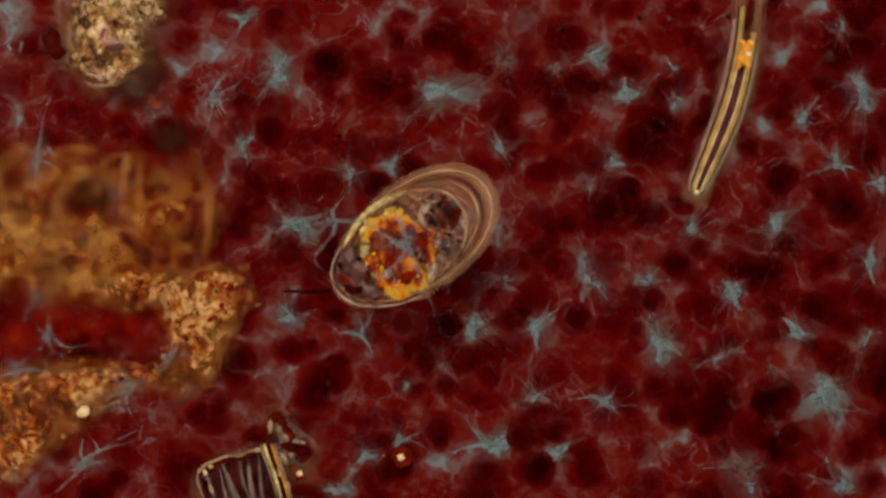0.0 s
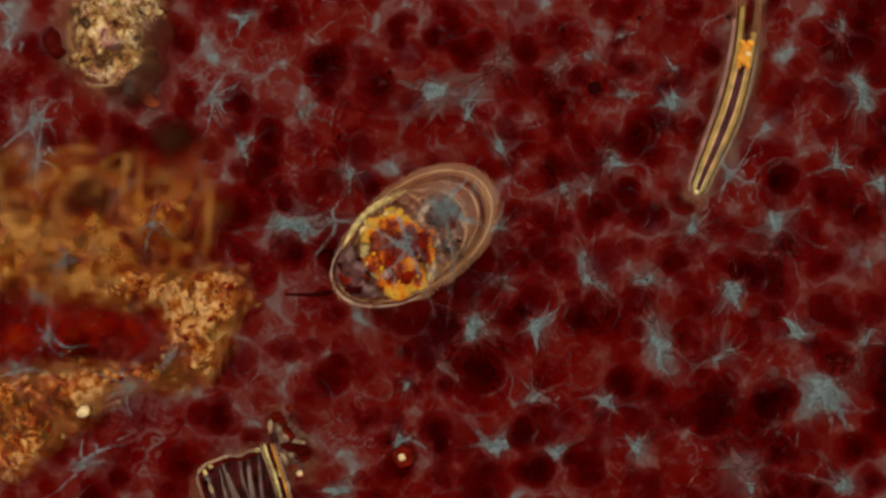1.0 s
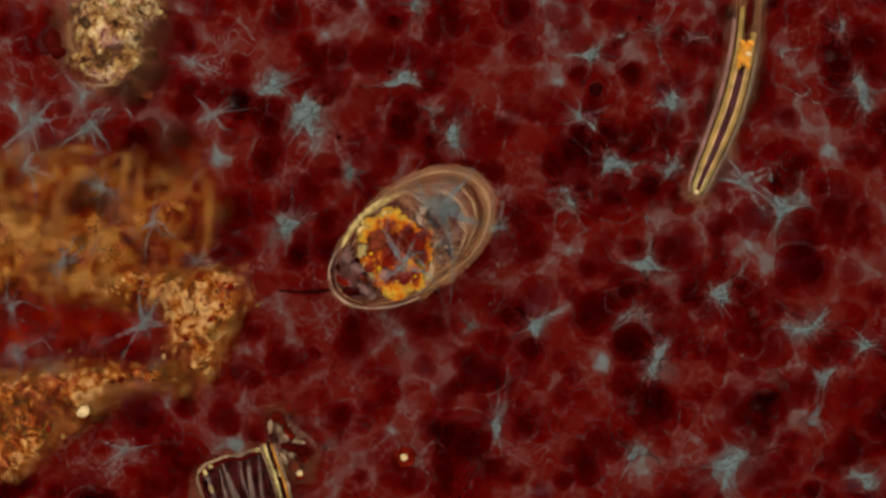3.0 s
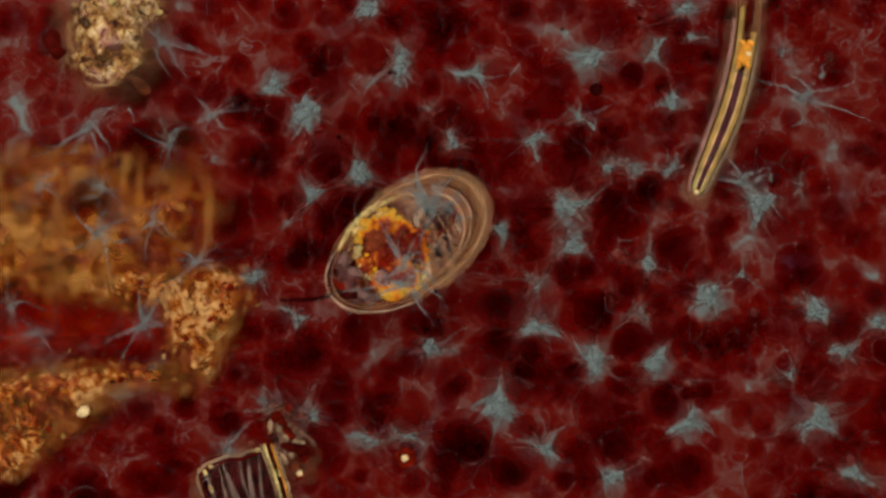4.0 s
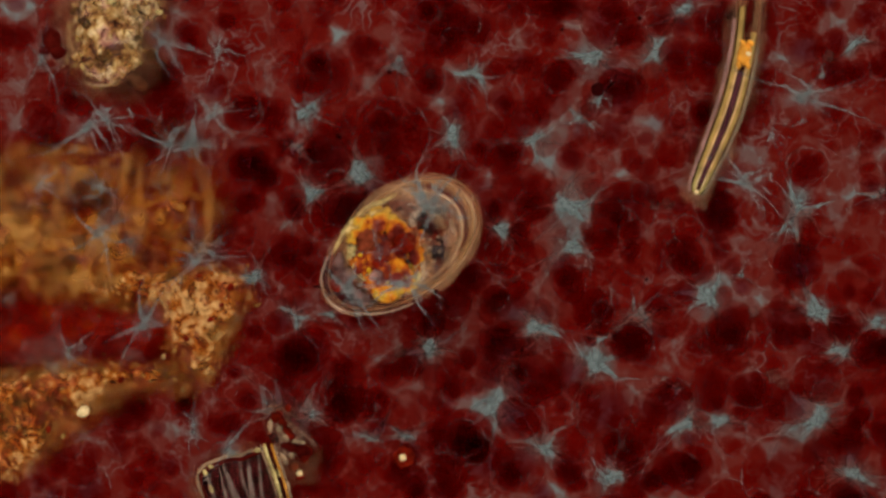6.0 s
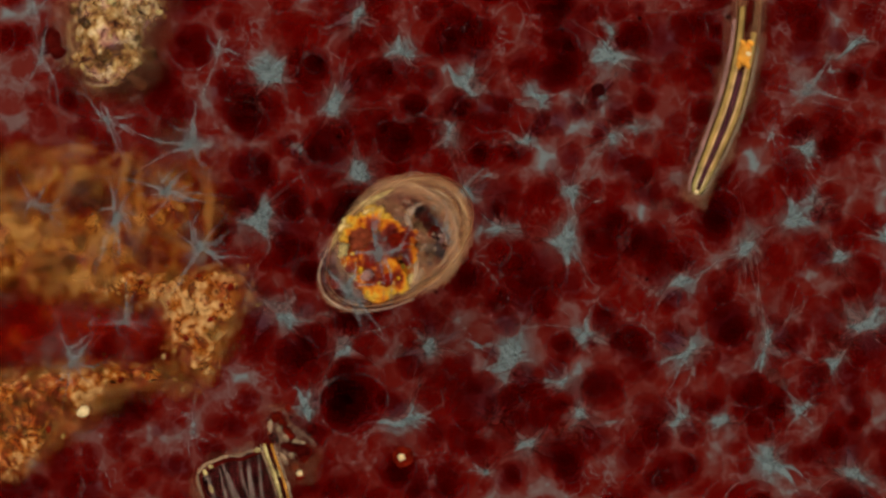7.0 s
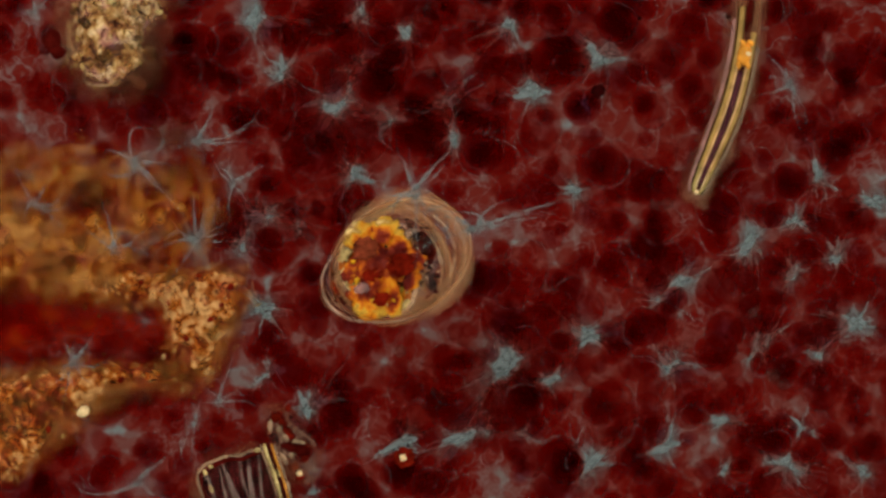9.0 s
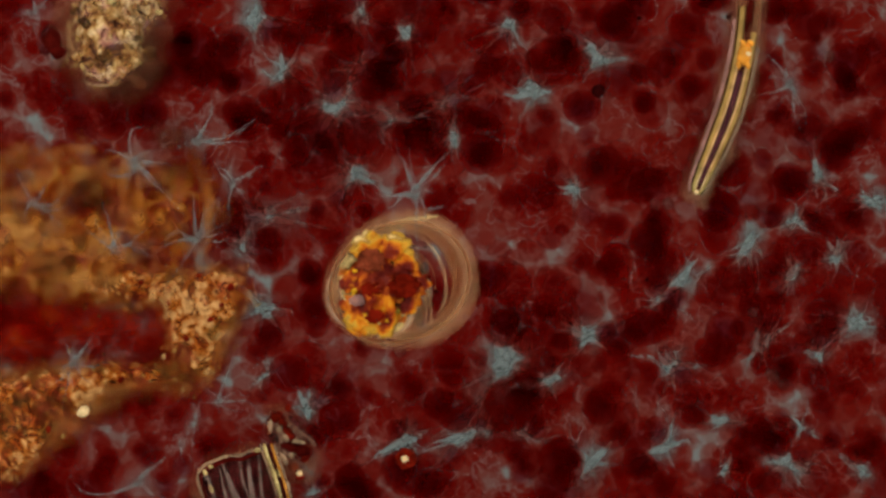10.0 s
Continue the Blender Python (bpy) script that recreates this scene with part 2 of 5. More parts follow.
LINE = m_haze("pale_rim", (0.52, 0.30, 0.16), (0.78, 0.58, 0.36), 0.55)
PLASM = m_plain("rosy_plasm", (0.31, 0.13, 0.08), 0.5, 0.40, 0.9, 0.1, 30)
MOSSY = m_plain("olive_lobe", (0.16, 0.10, 0.006), 0.5, vary=0.7, scale=24, gloss=0.1)
MAUVE = m_plain("mauve_lobe", (0.24, 0.14, 0.13), 0.6, 0.5, 0.7, 0.05, 26)
SLATE = m_plain("slate_grain", (0.07, 0.055, 0.055), 0.6, 0.6, 0.7, 0.05, 26)
PLASMA = m_plain("purplish_plasma", (0.055, 0.008, 0.009), 0.6, 0.5, 0.9, 0.0, 26.0)

# ---- shapes ----


def part(name, bm, material, parent=None, label=""):
    me = bpy.data.meshes.new(name)
    bm.to_mesh(me)
    bm.free()
    for f in me.polygons:
        f.use_smooth = True
    me.materials.append(material)
    ob = new(name, me)
    if parent:
        ob.parent = parent
    return tagged(ob, label)


def lump(size, seed, amp=0.15, freq=2.0, sub=3, at=(0, 0, 0), bm=None, turn=0.0):
    """An uneven rounded body of the given half sizes."""
    bm = bm or bmesh.new()
    vs = bmesh.ops.create_icosphere(bm, subdivisions=sub, radius=1)["verts"]
    off = Vector((seed * 7.31, seed * 3.17, seed * 1.93))
    r = Matrix.Rotation(radians(turn), 3, "Z")
    for v in vs:
        k = 1 + amp * noise.noise(v.co * freq + off) + 0.4 * amp * noise.noise(v.co * freq * 2.7 - off)
        v.co = r @ Vector((v.co.x * k * size[0], v.co.y * k * size[1], v.co.z * k * size[2])) + Vector(at)
    return bm


def egg(a, b, skew=0.0, ring=48, steps=40, c=None):
    """A closed egg along x."""
    bm = bmesh.new()
    rows = []
    for i in range(1, steps):
        u = -math.cos(math.pi * i / steps)
        r = math.sqrt(1 - u * u) * (1 + skew * u)
        rows.append([bm.verts.new((a * u, b * r * math.cos(2 * math.pi * j / ring), (c or b) * r * math.sin(2 * math.pi * j / ring))) for j in range(ring)])
    lo, hi = bm.verts.new((-a, 0, 0)), bm.verts.new((a, 0, 0))
    for p, q in zip(rows, rows[1:]):
        for j in range(ring):
            bm.faces.new((p[j], p[j - 1], q[j - 1], q[j]))
    for j in range(ring):
        bm.faces.new((lo, rows[0][j - 1], rows[0][j]))
        bm.faces.new((hi, rows[-1][j], rows[-1][j - 1]))
    bmesh.ops.recalc_face_normals(bm, faces=bm.faces)
    return bm


def tube(path, radii, ring=12, flat=1.0, bm=None):
    """A tapering tube along a path of points."""
    bm = bm or bmesh.new()
    pts = [Vector(p) for p in path]
    rows = []
    for i, p in enumerate(pts):
        d = (pts[min(i + 1, len(pts) - 1)] - pts[max(i - 1, 0)]).normalized()
        side = d.cross(Vector((0, 0, 1))).normalized()
        up = side.cross(d)
        rows.append([bm.verts.new(p + side * radii[i] * math.cos(2 * math.pi * j / ring) + up * radii[i] * flat * math.sin(2 * math.pi * j / ring)) for j in range(ring)])
    for p, q in zip(rows, rows[1:]):
        for j in range(ring):
            bm.faces.new((p[j], q[j], q[j - 1], p[j - 1]))
    bm.faces.new(rows[0])
    bm.faces.new(rows[-1][::-1])
    bmesh.ops.recalc_face_normals(bm, faces=bm.faces)
    return bm


def smooth_path(pts, n):
    """A Catmull-Rom curve through points of any size."""
    pts = [Vector(p) for p in pts]
    pts = [2 * pts[0] - pts[1], *pts, 2 * pts[-1] - pts[-2]]
    out = []
    for i in range(n):
        u = i / (n - 1) * (len(pts) - 3)
        k = min(int(u), len(pts) - 4)
        u -= k
        a, b, c, d = pts[k:k + 4]
        out.append(0.5 * (2 * b + (c - a) * u + (2 * a - 5 * b + 4 * c - d) * u * u + (3 * b - a - 3 * c + d) * u ** 3))
    return out


def inside(x, y, loop):
    hit = False
    for (x1, y1), (x2, y2) in zip(loop, loop[1:] + loop[:1]):
        if (y1 > y) != (y2 > y) and x < (x2 - x1) * (y - y1) / (y2 - y1) + x1:
            hit = not hit
    return hit


def edge_distance(x, y, loop):
    best = 1e9
    for (x1, y1), (x2, y2) in zip(loop, loop[1:] + loop[:1]):
        dx, dy = x2 - x1, y2 - y1
        u = max(0, min(1, ((x - x1) * dx + (y - y1) * dy) / (dx * dx + dy * dy + 1e-9)))
        best = min(best, math.hypot(x - x1 - u * dx, y - y1 - u * dy))
    return best


def mound(name, loop, rise, soft, material, parent=None, label="", cell=9, seed=1, base=0.01):
    """A lumpy low mound over an outline in graticule divisions, thin at the border."""
    xs, ys = [p[0] for p in loop], [p[1] for p in loop]
    x0, y0 = min(xs) - cell, min(ys) - cell
    nx, ny = int((max(xs) - x0) / cell) + 2, int((max(ys) - y0) / cell) + 2
    verts, cores, ids, faces = [], [], {}, []
    for j in range(ny):
        for i in range(nx):
            x, y = x0 + i * cell, y0 + j * cell
            wx = x + 14 * noise.noise(Vector((x * 0.02, y * 0.02, seed)))
            wy = y + 14 * noise.noise(Vector((x * 0.02, y * 0.02, seed + 9)))
            d = edge_distance(wx, wy, loop) * (1 if inside(wx, wy, loop) else -1)
            k = max(0.0, min(1.0, d / soft))
            if d > -2 * cell:
                k = k * k * (3 - 2 * k)
                z = base + rise * math.sqrt(k) * (0.75 + 0.5 * noise.noise(Vector((x * 0.025, y * 0.025, seed + 3))) + 0.2 * noise.noise(Vector((x * 0.09, y * 0.09, seed))))
                ids[i, j] = len(verts)
                verts.append(spot(x, y, z))
                cores.append(k)
    for (i, j), a in ids.items():
        q = [a, ids.get((i, j + 1)), ids.get((i + 1, j + 1)), ids.get((i + 1, j))]
        if None not in q:
            faces.append(q)
    me = bpy.data.meshes.new(name)
    me.from_pydata(verts, [], faces)
    at = me.attributes.new("core", "FLOAT", "POINT")
    at.data.foreach_set("value", cores)
    for f in me.polygons:
        f.use_smooth = True
    me.materials.append(material)
    ob = new(name, me)
    if parent:
        ob.parent = parent
    return tagged(ob, label)


ICO = bmesh.new()
bmesh.ops.create_icosphere(ICO, subdivisions=2, radius=1)
ICO_V = np.array([v.co[:] for v in ICO.verts])
ICO_F = [[v.index for v in f.verts] for f in ICO.faces]
ICO.free()


def grains(name, loop, count, small, large, top, material, parent, seed, label=""):
    """A heap of uneven grains over an outline: too many to count, one mesh."""
    rng = random.Random(seed)
    xs, ys = [p[0] for p in loop], [p[1] for p in loop]
    verts, faces = [], []
    while count:
        x, y = rng.uniform(min(xs), max(xs)), rng.uniform(min(ys), max(ys))
        if not inside(x, y, loop):
            continue
        count -= 1
        e = min(1, edge_distance(x, y, loop) / 40)
        r = small + (large - small) * rng.random() ** 2
        c = spot(x, y, 0.02 + top * math.sqrt(e) * rng.uniform(0.5, 1.0))
        m = Euler((rng.uniform(0, 6), rng.uniform(0, 6), rng.uniform(0, 6))).to_matrix()
        s = np.array([rng.uniform(0.6, 1.5), rng.uniform(0.5, 1.1), rng.uniform(0.5, 0.9)]) * r
        p = ICO_V * (1 + 0.18 * np.sin(ICO_V @ np.array([[3.1, 1], [1.7, -2.6], [2.2, 4.0]]) + rng.uniform(0, 6))).prod(axis=1, keepdims=True)
        p = (p * s) @ np.array(m) + np.array(c)
        faces += [[i + len(verts) for i in f] for f in ICO_F]
        verts += p.tolist()
    me = bpy.data.meshes.new(name)
    me.from_pydata(verts, [], faces)
    for f in me.polygons:
        f.use_smooth = True
    me.materials.append(material)
    ob = new(name, me)
    ob.parent = parent
    return tagged(ob, label, kind="stuff")


# ---- setting ----


def slide():
    bm = bmesh.new()
    bmesh.ops.create_grid(bm, x_segments=40, y_segments=40, size=14)
    bmesh.ops.translate(bm, verts=bm.verts, vec=(0, 0, -0.08))
    return tagged(part("ground", bm, BED), "dark red mottled gel under the whole field", "ground", kind="structure")


def gel_sheet():
    bm = bmesh.new()
    bmesh.ops.create_grid(bm, x_segments=60, y_segments=40, size=1)
    for v in bm.verts:
        v.co = Vector((v.co.x * 2.4, v.co.y * 1.5, 0))
    return tagged(part("foam_bed", bm, BED), "bed of dark red rounded foam bubbles with grey gaps", "foam", kind="structure")


slide()
bed_sheet = gel_sheet()

# ---- the shelled swimmer ----


def hoop(a, b, tilt, width, rng_seed, shift=0.0, start=0.0, sweep=360.0):
    """A soft band round the shell, or an arc of one with fading ends, in a plane tilted about the short axis."""
    t = radians(tilt)
    r = 1 / math.sqrt((math.cos(t) / a) ** 2 + (math.sin(t) / (1.12 * b)) ** 2)
    bm = bmesh.new()
    layer = bm.verts.layers.float.new("core")
    rows, n = [], 96
    for i in range(n + 1):
        th = radians(start + sweep * i / n)
        wob = 1 + 0.10 * noise.noise(Vector((math.cos(th) * 2, math.sin(th) * 2, rng_seed)))
        end = 1.0 if sweep == 360 else min(1.0, 9 * min(i, n - i) / n)
        row = []
        for j in range(5):
            k = 1 + width / r * (j / 4 - 0.5) * wob * 2
            u, v = r * k * math.cos(th), b * k * math.sin(th) * (1 + 0.10 * math.cos(th))
            p = bm.verts.new((u * math.cos(t) + shift, v, -u * math.sin(t) + 0.006 * math.sin(math.pi * j / 4)))
            p[layer] = (0.0, 0.75, 1.0, 0.75, 0.0)[j] * end
            row.append(p)
        rows.append(row)
    for p, q in zip(rows, rows[1:]):
        for j in range(4):
            bm.faces.new((p[j], q[j], q[j + 1], p[j + 1]))
    return bm


def swimmer():
    top = tagged(new("shelled_protist"), "clear egg-shaped shelled protist packed with amber food", "protist")
    start = spot(733, 424, 0.21)

    def own(x, y, z):
        d = Matrix.Rotation(radians(-35), 3, "Z") @ (spot(x, y, 0.21) - start)
        return (d.x, d.y, z)

    part("shell", egg(0.300, 0.172, 0.06, c=0.20), SHELL, top, "clear brownish outer shell")
    # HALO bands paint the soft glow outside the wall; the others are wall
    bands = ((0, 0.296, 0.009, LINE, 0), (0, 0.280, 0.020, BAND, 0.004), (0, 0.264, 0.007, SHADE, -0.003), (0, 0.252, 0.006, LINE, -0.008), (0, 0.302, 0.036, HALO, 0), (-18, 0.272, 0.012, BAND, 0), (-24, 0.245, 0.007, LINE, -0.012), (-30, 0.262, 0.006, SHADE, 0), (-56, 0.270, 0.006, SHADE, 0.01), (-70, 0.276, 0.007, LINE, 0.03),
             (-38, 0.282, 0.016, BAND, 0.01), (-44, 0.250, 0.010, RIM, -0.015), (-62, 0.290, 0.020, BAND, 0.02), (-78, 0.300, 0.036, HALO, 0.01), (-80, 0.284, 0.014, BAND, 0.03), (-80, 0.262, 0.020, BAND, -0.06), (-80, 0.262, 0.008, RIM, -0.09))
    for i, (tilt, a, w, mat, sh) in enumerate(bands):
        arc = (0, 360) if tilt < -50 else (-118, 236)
        part("shell_band", hoop(a, a * 0.585, tilt, w, i, sh, *arc), mat, top, "soft tan band of the shell wall and its painted glow")
    plasm = part("cytoplasm", egg(0.185, 0.142, 0.0, c=0.085), PLASM, top, "rosy translucent cytoplasm")
    plasm.data.transform(Matrix.Translation((0.06, 0, -0.02)))
    mid = Vector(own(704, 455, 0.0))
    food = part("food_mass", lump((0.083, 0.122, 0.078), 5, 0.34, 2.3, 5), FOOD, top, "amber and yellow food mass")
    food.location = mid
    for i, (a, w, mat) in enumerate(((0.104, 0.013, LINE), (0.118, 0.020, BAND), (0.130, 0.010, RIM))):
        ring = hoop(a, a * 1.28, 0, w, 30 + i)
        bmesh.ops.translate(ring, verts=ring.verts, vec=(0.004, 0, 0.03 - 0.012 * i))
        part("lining", ring, mat, food, "soft cream lining round the food")
    for i in range(46):
        th = 2 * math.pi * i / 46
        fat = max(0.12, 0.5 + 0.9 * noise.noise(Vector((math.cos(th) * 2.2, math.sin(th) * 2.2, 4.4))) - 0.35 * math.cos(th) + 0.45 * max(0.0, math.sin(th)))
        at = (0.090 * math.cos(th) * (1 + 0.1 * math.sin(3 * th)), 0.128 * math.sin(th) * (1 + 0.07 * math.sin(5 * th)), 0.042)
        part("lining_grain", lump((0.004 + 0.008 * fat, 0.008 + 0.012 * fat, 0.004 + 0.004 * fat), 200 + i, 0.4, 2.2, 3, at, None, math.degrees(th)), CREAM if i % 5 else AMBER, food)
    for i, (x, y, r) in enumerate(((662, 402, 20), (694, 388, 20), (726, 404, 15), (752, 424, 17), (762, 452, 13), (738, 505, 16), (708, 515, 18), (682, 498, 14), (664, 466, 14), (690, 430, 15), (720, 478, 16))):
        r *= 0.0021
        part("lobe", lump((r * 1.15, r * 0.95, r * 0.34), 40 + i, 0.6, 2.4, 4, (Vector(own(x, y, 0.056)) - mid) * 0.88), FOOD, food)
    for i, (x, y, r) in enumerate(((678, 424, 16), (736, 434, 17), (698, 462, 11), (688, 484, 9), (722, 492, 10))):
        r *= 0.002
        part("vacuole", lump((r * 1.15, r * 0.85, r * 0.3), 11 + i, 0.6, 1.8, 4, Vector(own(x, y, 0.084)) - mid), (TAWNY, WINE, WINE, MAUVE, WINE)[i], food, "dark red food vacuole")
    rng = random.Random(14)
    for i in range(40):
        th, u = rng.uniform(0, 6.3), rng.uniform(0.7, 1.05)
        r = rng.uniform(0.003, 0.008)
        at = (0.088 * u * math.cos(th), 0.124 * u * math.sin(th), 0.085 * math.sqrt(max(0.1, 1.1 - u * u)))
        part("crumb", lump((r * 1.5, r, r * 0.6), 300 + i, 0.4, 2, 2, at, None, rng.uniform(0, 180)), rng.choice((AMBER, YELLOW, YELLOW, CREAM, UMBER, MOSSY)), food)
    part("clear_vacuole", lump((0.066, 0.050, 0.03), 21, 0.15, 2, 4, own(782, 386, 0.045)), BUBBLE, plasm, "clear round vacuole")
    part("vacuole_rim", tube([Vector(own(772, 385, 0.075)) + Vector((0.052 * math.cos(i * 0.2 + 0.9), 0.042 * math.sin(i * 0.2 + 0.9), 0)) for i in range(14)],
                             [0.002 + 0.011 * math.sin(i / 13 * 3.1) for i in range(14)], 8, 0.4), NACRE, plasm, "pale crescent of the vacuole wall")
    plug = part("mouth_plug", lump((0.058, 0.098, 0.06), 23, 0.25, 2, 4, own(624, 486, 0.01)), PLUG, top, "dark purplish plug at the shell mouth")
    for i, (tilt, a, w, mat, sh) in enumerate(bands[:6]):
        if tilt == 0:
            part("mouth_rim", hoop(a, a * 0.585, 0, w, i, sh, 108, 144), mat, plug, "soft tan rim and painted glow of the shell mouth")
    for i, (x, y, rx, ry, turn, mat) in enumerate(((618, 455, 16, 8, 40, MAUVE), (632, 474, 18, 9, -40, MAUVE), (612, 494, 13, 8, -70, WINE), (628, 512, 16, 8, -30, SOOT), (652, 512, 14, 7, -50, MAUVE), (638, 458, 6, 4, 0, SOOT),
                                                   (606, 474, 9, 5, 80, SOOT), (646, 492, 10, 6, -60, TAWNY), (664, 522, 8, 5, 0, MAUVE), (640, 500, 8, 5, 20, MAUVE))):
        part("plug_lobe", lump((rx * 0.002, ry * 0.002, 0.008), 400 + i, 0.45, 2, 3, own(x, y, 0.056), None, turn), mat, plug)
    for i, (x, y, rx, ry, turn, mat) in enumerate(((790, 392, 26, 18, 10, WINE), (772, 398, 16, 9, -30, SOOT), (800, 372, 16, 8, 20, SLATE), (770, 372, 14, 6, -10, SLATE), (792, 440, 18, 9, -50, SLATE), (806, 418, 14, 7, 30, MAUVE),
                                                   (778, 462, 12, 5, -60, MAUVE), (764, 486, 12, 5, 40, NACRE), (808, 452, 12, 6, 50, SLATE), (772, 436, 8, 5, 0, NACRE), (820, 398, 12, 4, 70, NACRE), (752, 506, 11, 5, 30, NACRE))):
        part("inclusion", lump((rx * 0.002, ry * 0.002, 0.009), 430 + i, 0.5, 2, 3, own(x, y, 0.056), None, turn), mat, plasm)
    for i in range(40):
        r = rng.uniform(0.003, 0.006)
        x, y = rng.gauss(792, 18), rng.gauss(436, 24)
        part("granule", lump((r * 1.3, r, r), 30 + i, 0.3, 2, 2, own(x, y, rng.uniform(0.05, 0.07))), rng.choice((BLACK, UMBER, NACRE, SLATE)), plasm)
    for i in range(26):
        r = rng.uniform(0.003, 0.006)
        u = rng.random()
        part("granule", lump((r * 1.3, r, r), 80 + i, 0.3, 2, 2, own(690 + 110 * u + rng.gauss(0, 6), 368 - 22 * u + rng.gauss(0, 7), rng.uniform(0.045, 0.065))), rng.choice((UMBER, UMBER, NACRE)), plasm)
    # the two gleams are edge sheen put into pale tubes; the rest are walls
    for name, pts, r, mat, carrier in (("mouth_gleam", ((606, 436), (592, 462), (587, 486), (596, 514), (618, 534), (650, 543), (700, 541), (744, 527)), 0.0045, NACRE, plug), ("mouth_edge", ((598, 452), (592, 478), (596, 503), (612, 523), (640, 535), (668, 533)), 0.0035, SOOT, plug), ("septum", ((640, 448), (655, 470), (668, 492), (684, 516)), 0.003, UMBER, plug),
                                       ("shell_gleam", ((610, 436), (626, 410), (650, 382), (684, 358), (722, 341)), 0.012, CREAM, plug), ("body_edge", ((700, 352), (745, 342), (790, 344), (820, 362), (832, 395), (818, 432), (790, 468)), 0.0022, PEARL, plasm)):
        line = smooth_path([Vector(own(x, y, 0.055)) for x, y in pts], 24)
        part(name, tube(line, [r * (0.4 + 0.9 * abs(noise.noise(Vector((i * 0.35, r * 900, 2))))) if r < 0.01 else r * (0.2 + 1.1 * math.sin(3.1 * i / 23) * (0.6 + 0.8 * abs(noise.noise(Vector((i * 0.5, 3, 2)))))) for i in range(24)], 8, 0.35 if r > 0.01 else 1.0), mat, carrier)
    path = smooth_path([Vector(own(592, 512, -0.01)), Vector(own(570, 516, -0.01)), Vector(own(545, 517, -0.01)), Vector(own(500, 514, -0.01))], 18)
    part("flagellum", tube(path, [0.0035 + 0.004 * math.sin(i / 17 * 3.1) for i in range(18)], 8), SOOT, top, "short dark thread")
    return top


protist = swimmer()
thread = [o for o in protist.children if o.name.startswith("flagellum")][0]

# ---- the curved rod ----


def rod():
    top = tagged(new("curved_diatom"), "long curved glassy diatom with olive walls and orange plug", "diatom")
    spine = smooth_path([(1231, 342), (1247, 303), (1270, 250), (1293, 190), (1310, 125), (1320, 70), (1326, 10), (1328, -40)], 40)
    w = [0.024 + 0.015 * min(1, i / 14) for i in range(40)]
    w[0], w[1] = 0.015, 0.021
    mid = [spot(p.x, p.y, 0.07) for p in spine]
    part("frustule", tube(mid, [x * 1.05 for x in w], 20, 0.8), GLASS, top, "clear glassy tube")
    nrm = []
    for i in range(40):
        d = mid[min(i + 1, 39)] - mid[max(i - 1, 0)]
        nrm.append(Vector((-d.y, d.x, 0)).normalized())
    for s, n_end in ((1, 34), (-1, 30)):
        side = [m + n * s * x * 0.60 + Vector((0, 0, 0.012)) for m, n, x in zip(mid, nrm, w)][:n_end]
        part("wall", tube(side, [x * 0.25 for x in w[:n_end]], 10), OLIVE, top, "olive yellow wall")
        part("wall_edge", tube([m + n * s * x * 0.40 + Vector((0, 0, 0.02)) for m, n, x in zip(mid, nrm, w)][1:24], [x * 0.085 for x in w[1:24]], 8), PALE, top, "pale inner edge of the wall")
        part("outline", tube([m + n * s * x * 0.92 + Vector((0, 0, 0.004)) for m, n, x in zip(mid, nrm, w)][:n_end], [0.0045] * n_end, 8), MOSS, top, "dark outer edge")
        part("skin", tube([m + n * s * x * 1.16 - Vector((0, 0, 0.004)) for m, n, x in zip(mid, nrm, w)][:n_end - 2], [0.0075] * (n_end - 2), 8), ROSY if s > 0 else TANNY, top, "thin pale outer skin")
    part("tip", lump((0.007, 0.009, 0.006), 55, 0.2, 2, 3, mid[0] + Vector((0, 0.002, 0.02)), None, -25), PALE, top, "pale rounded tip")
    part("groove", tube([m + Vector((0, 0, 0.014)) for m in mid[2:23]], [x * 0.30 for x in w[2:23]], 10), PURPLE, top, "dark purple middle groove")
    part("plug", tube([m + Vector((0, 0, 0.02)) for m in mid[23:28]], [0.014, 0.023, 0.025, 0.022, 0.014], 12), ORANGE, top, "orange plug")
    for i, (j, dx) in enumerate(((23, -0.015), (23, 0.016), (27, -0.012), (27, 0.013), (25, 0.008))):
        part("plug_lobe", lump((0.008, 0.013, 0.008), 70 + i, 0.4, 2, 3, mid[j] + Vector((dx, 0, 0.038)), None, 20 * i), ORANGE if i < 4 else PALE, top)
    part("end_body", tube([m + Vector((0, 0, 0.02)) for m in mid[29:36]], [0.008, 0.013, 0.015, 0.013, 0.015, 0.012, 0.004], 12), DARKRED, top, "dark red end body")
    part("end_body", tube([m + Vector((0.002, 0, 0.016)) for m in mid[34:40]], [0.006, 0.016, 0.019, 0.018, 0.015, 0.012], 12), SOOT, top, "dark red end body")
    # the tube's outer glow, painted as a thin rosy mound along both sides
    rim = [(p.x + 44 * a, p.y) for a, ps in ((-1, spine[::3]), (1, spine[::-3])) for p in ps]
    mound("slime", rim + [(1250, 385), (1205, 372)], 0.03, 36, GLOW, top, "thin tan glow painted round the tube", 4, 7)
    return top


rod()

# ---- debris ----


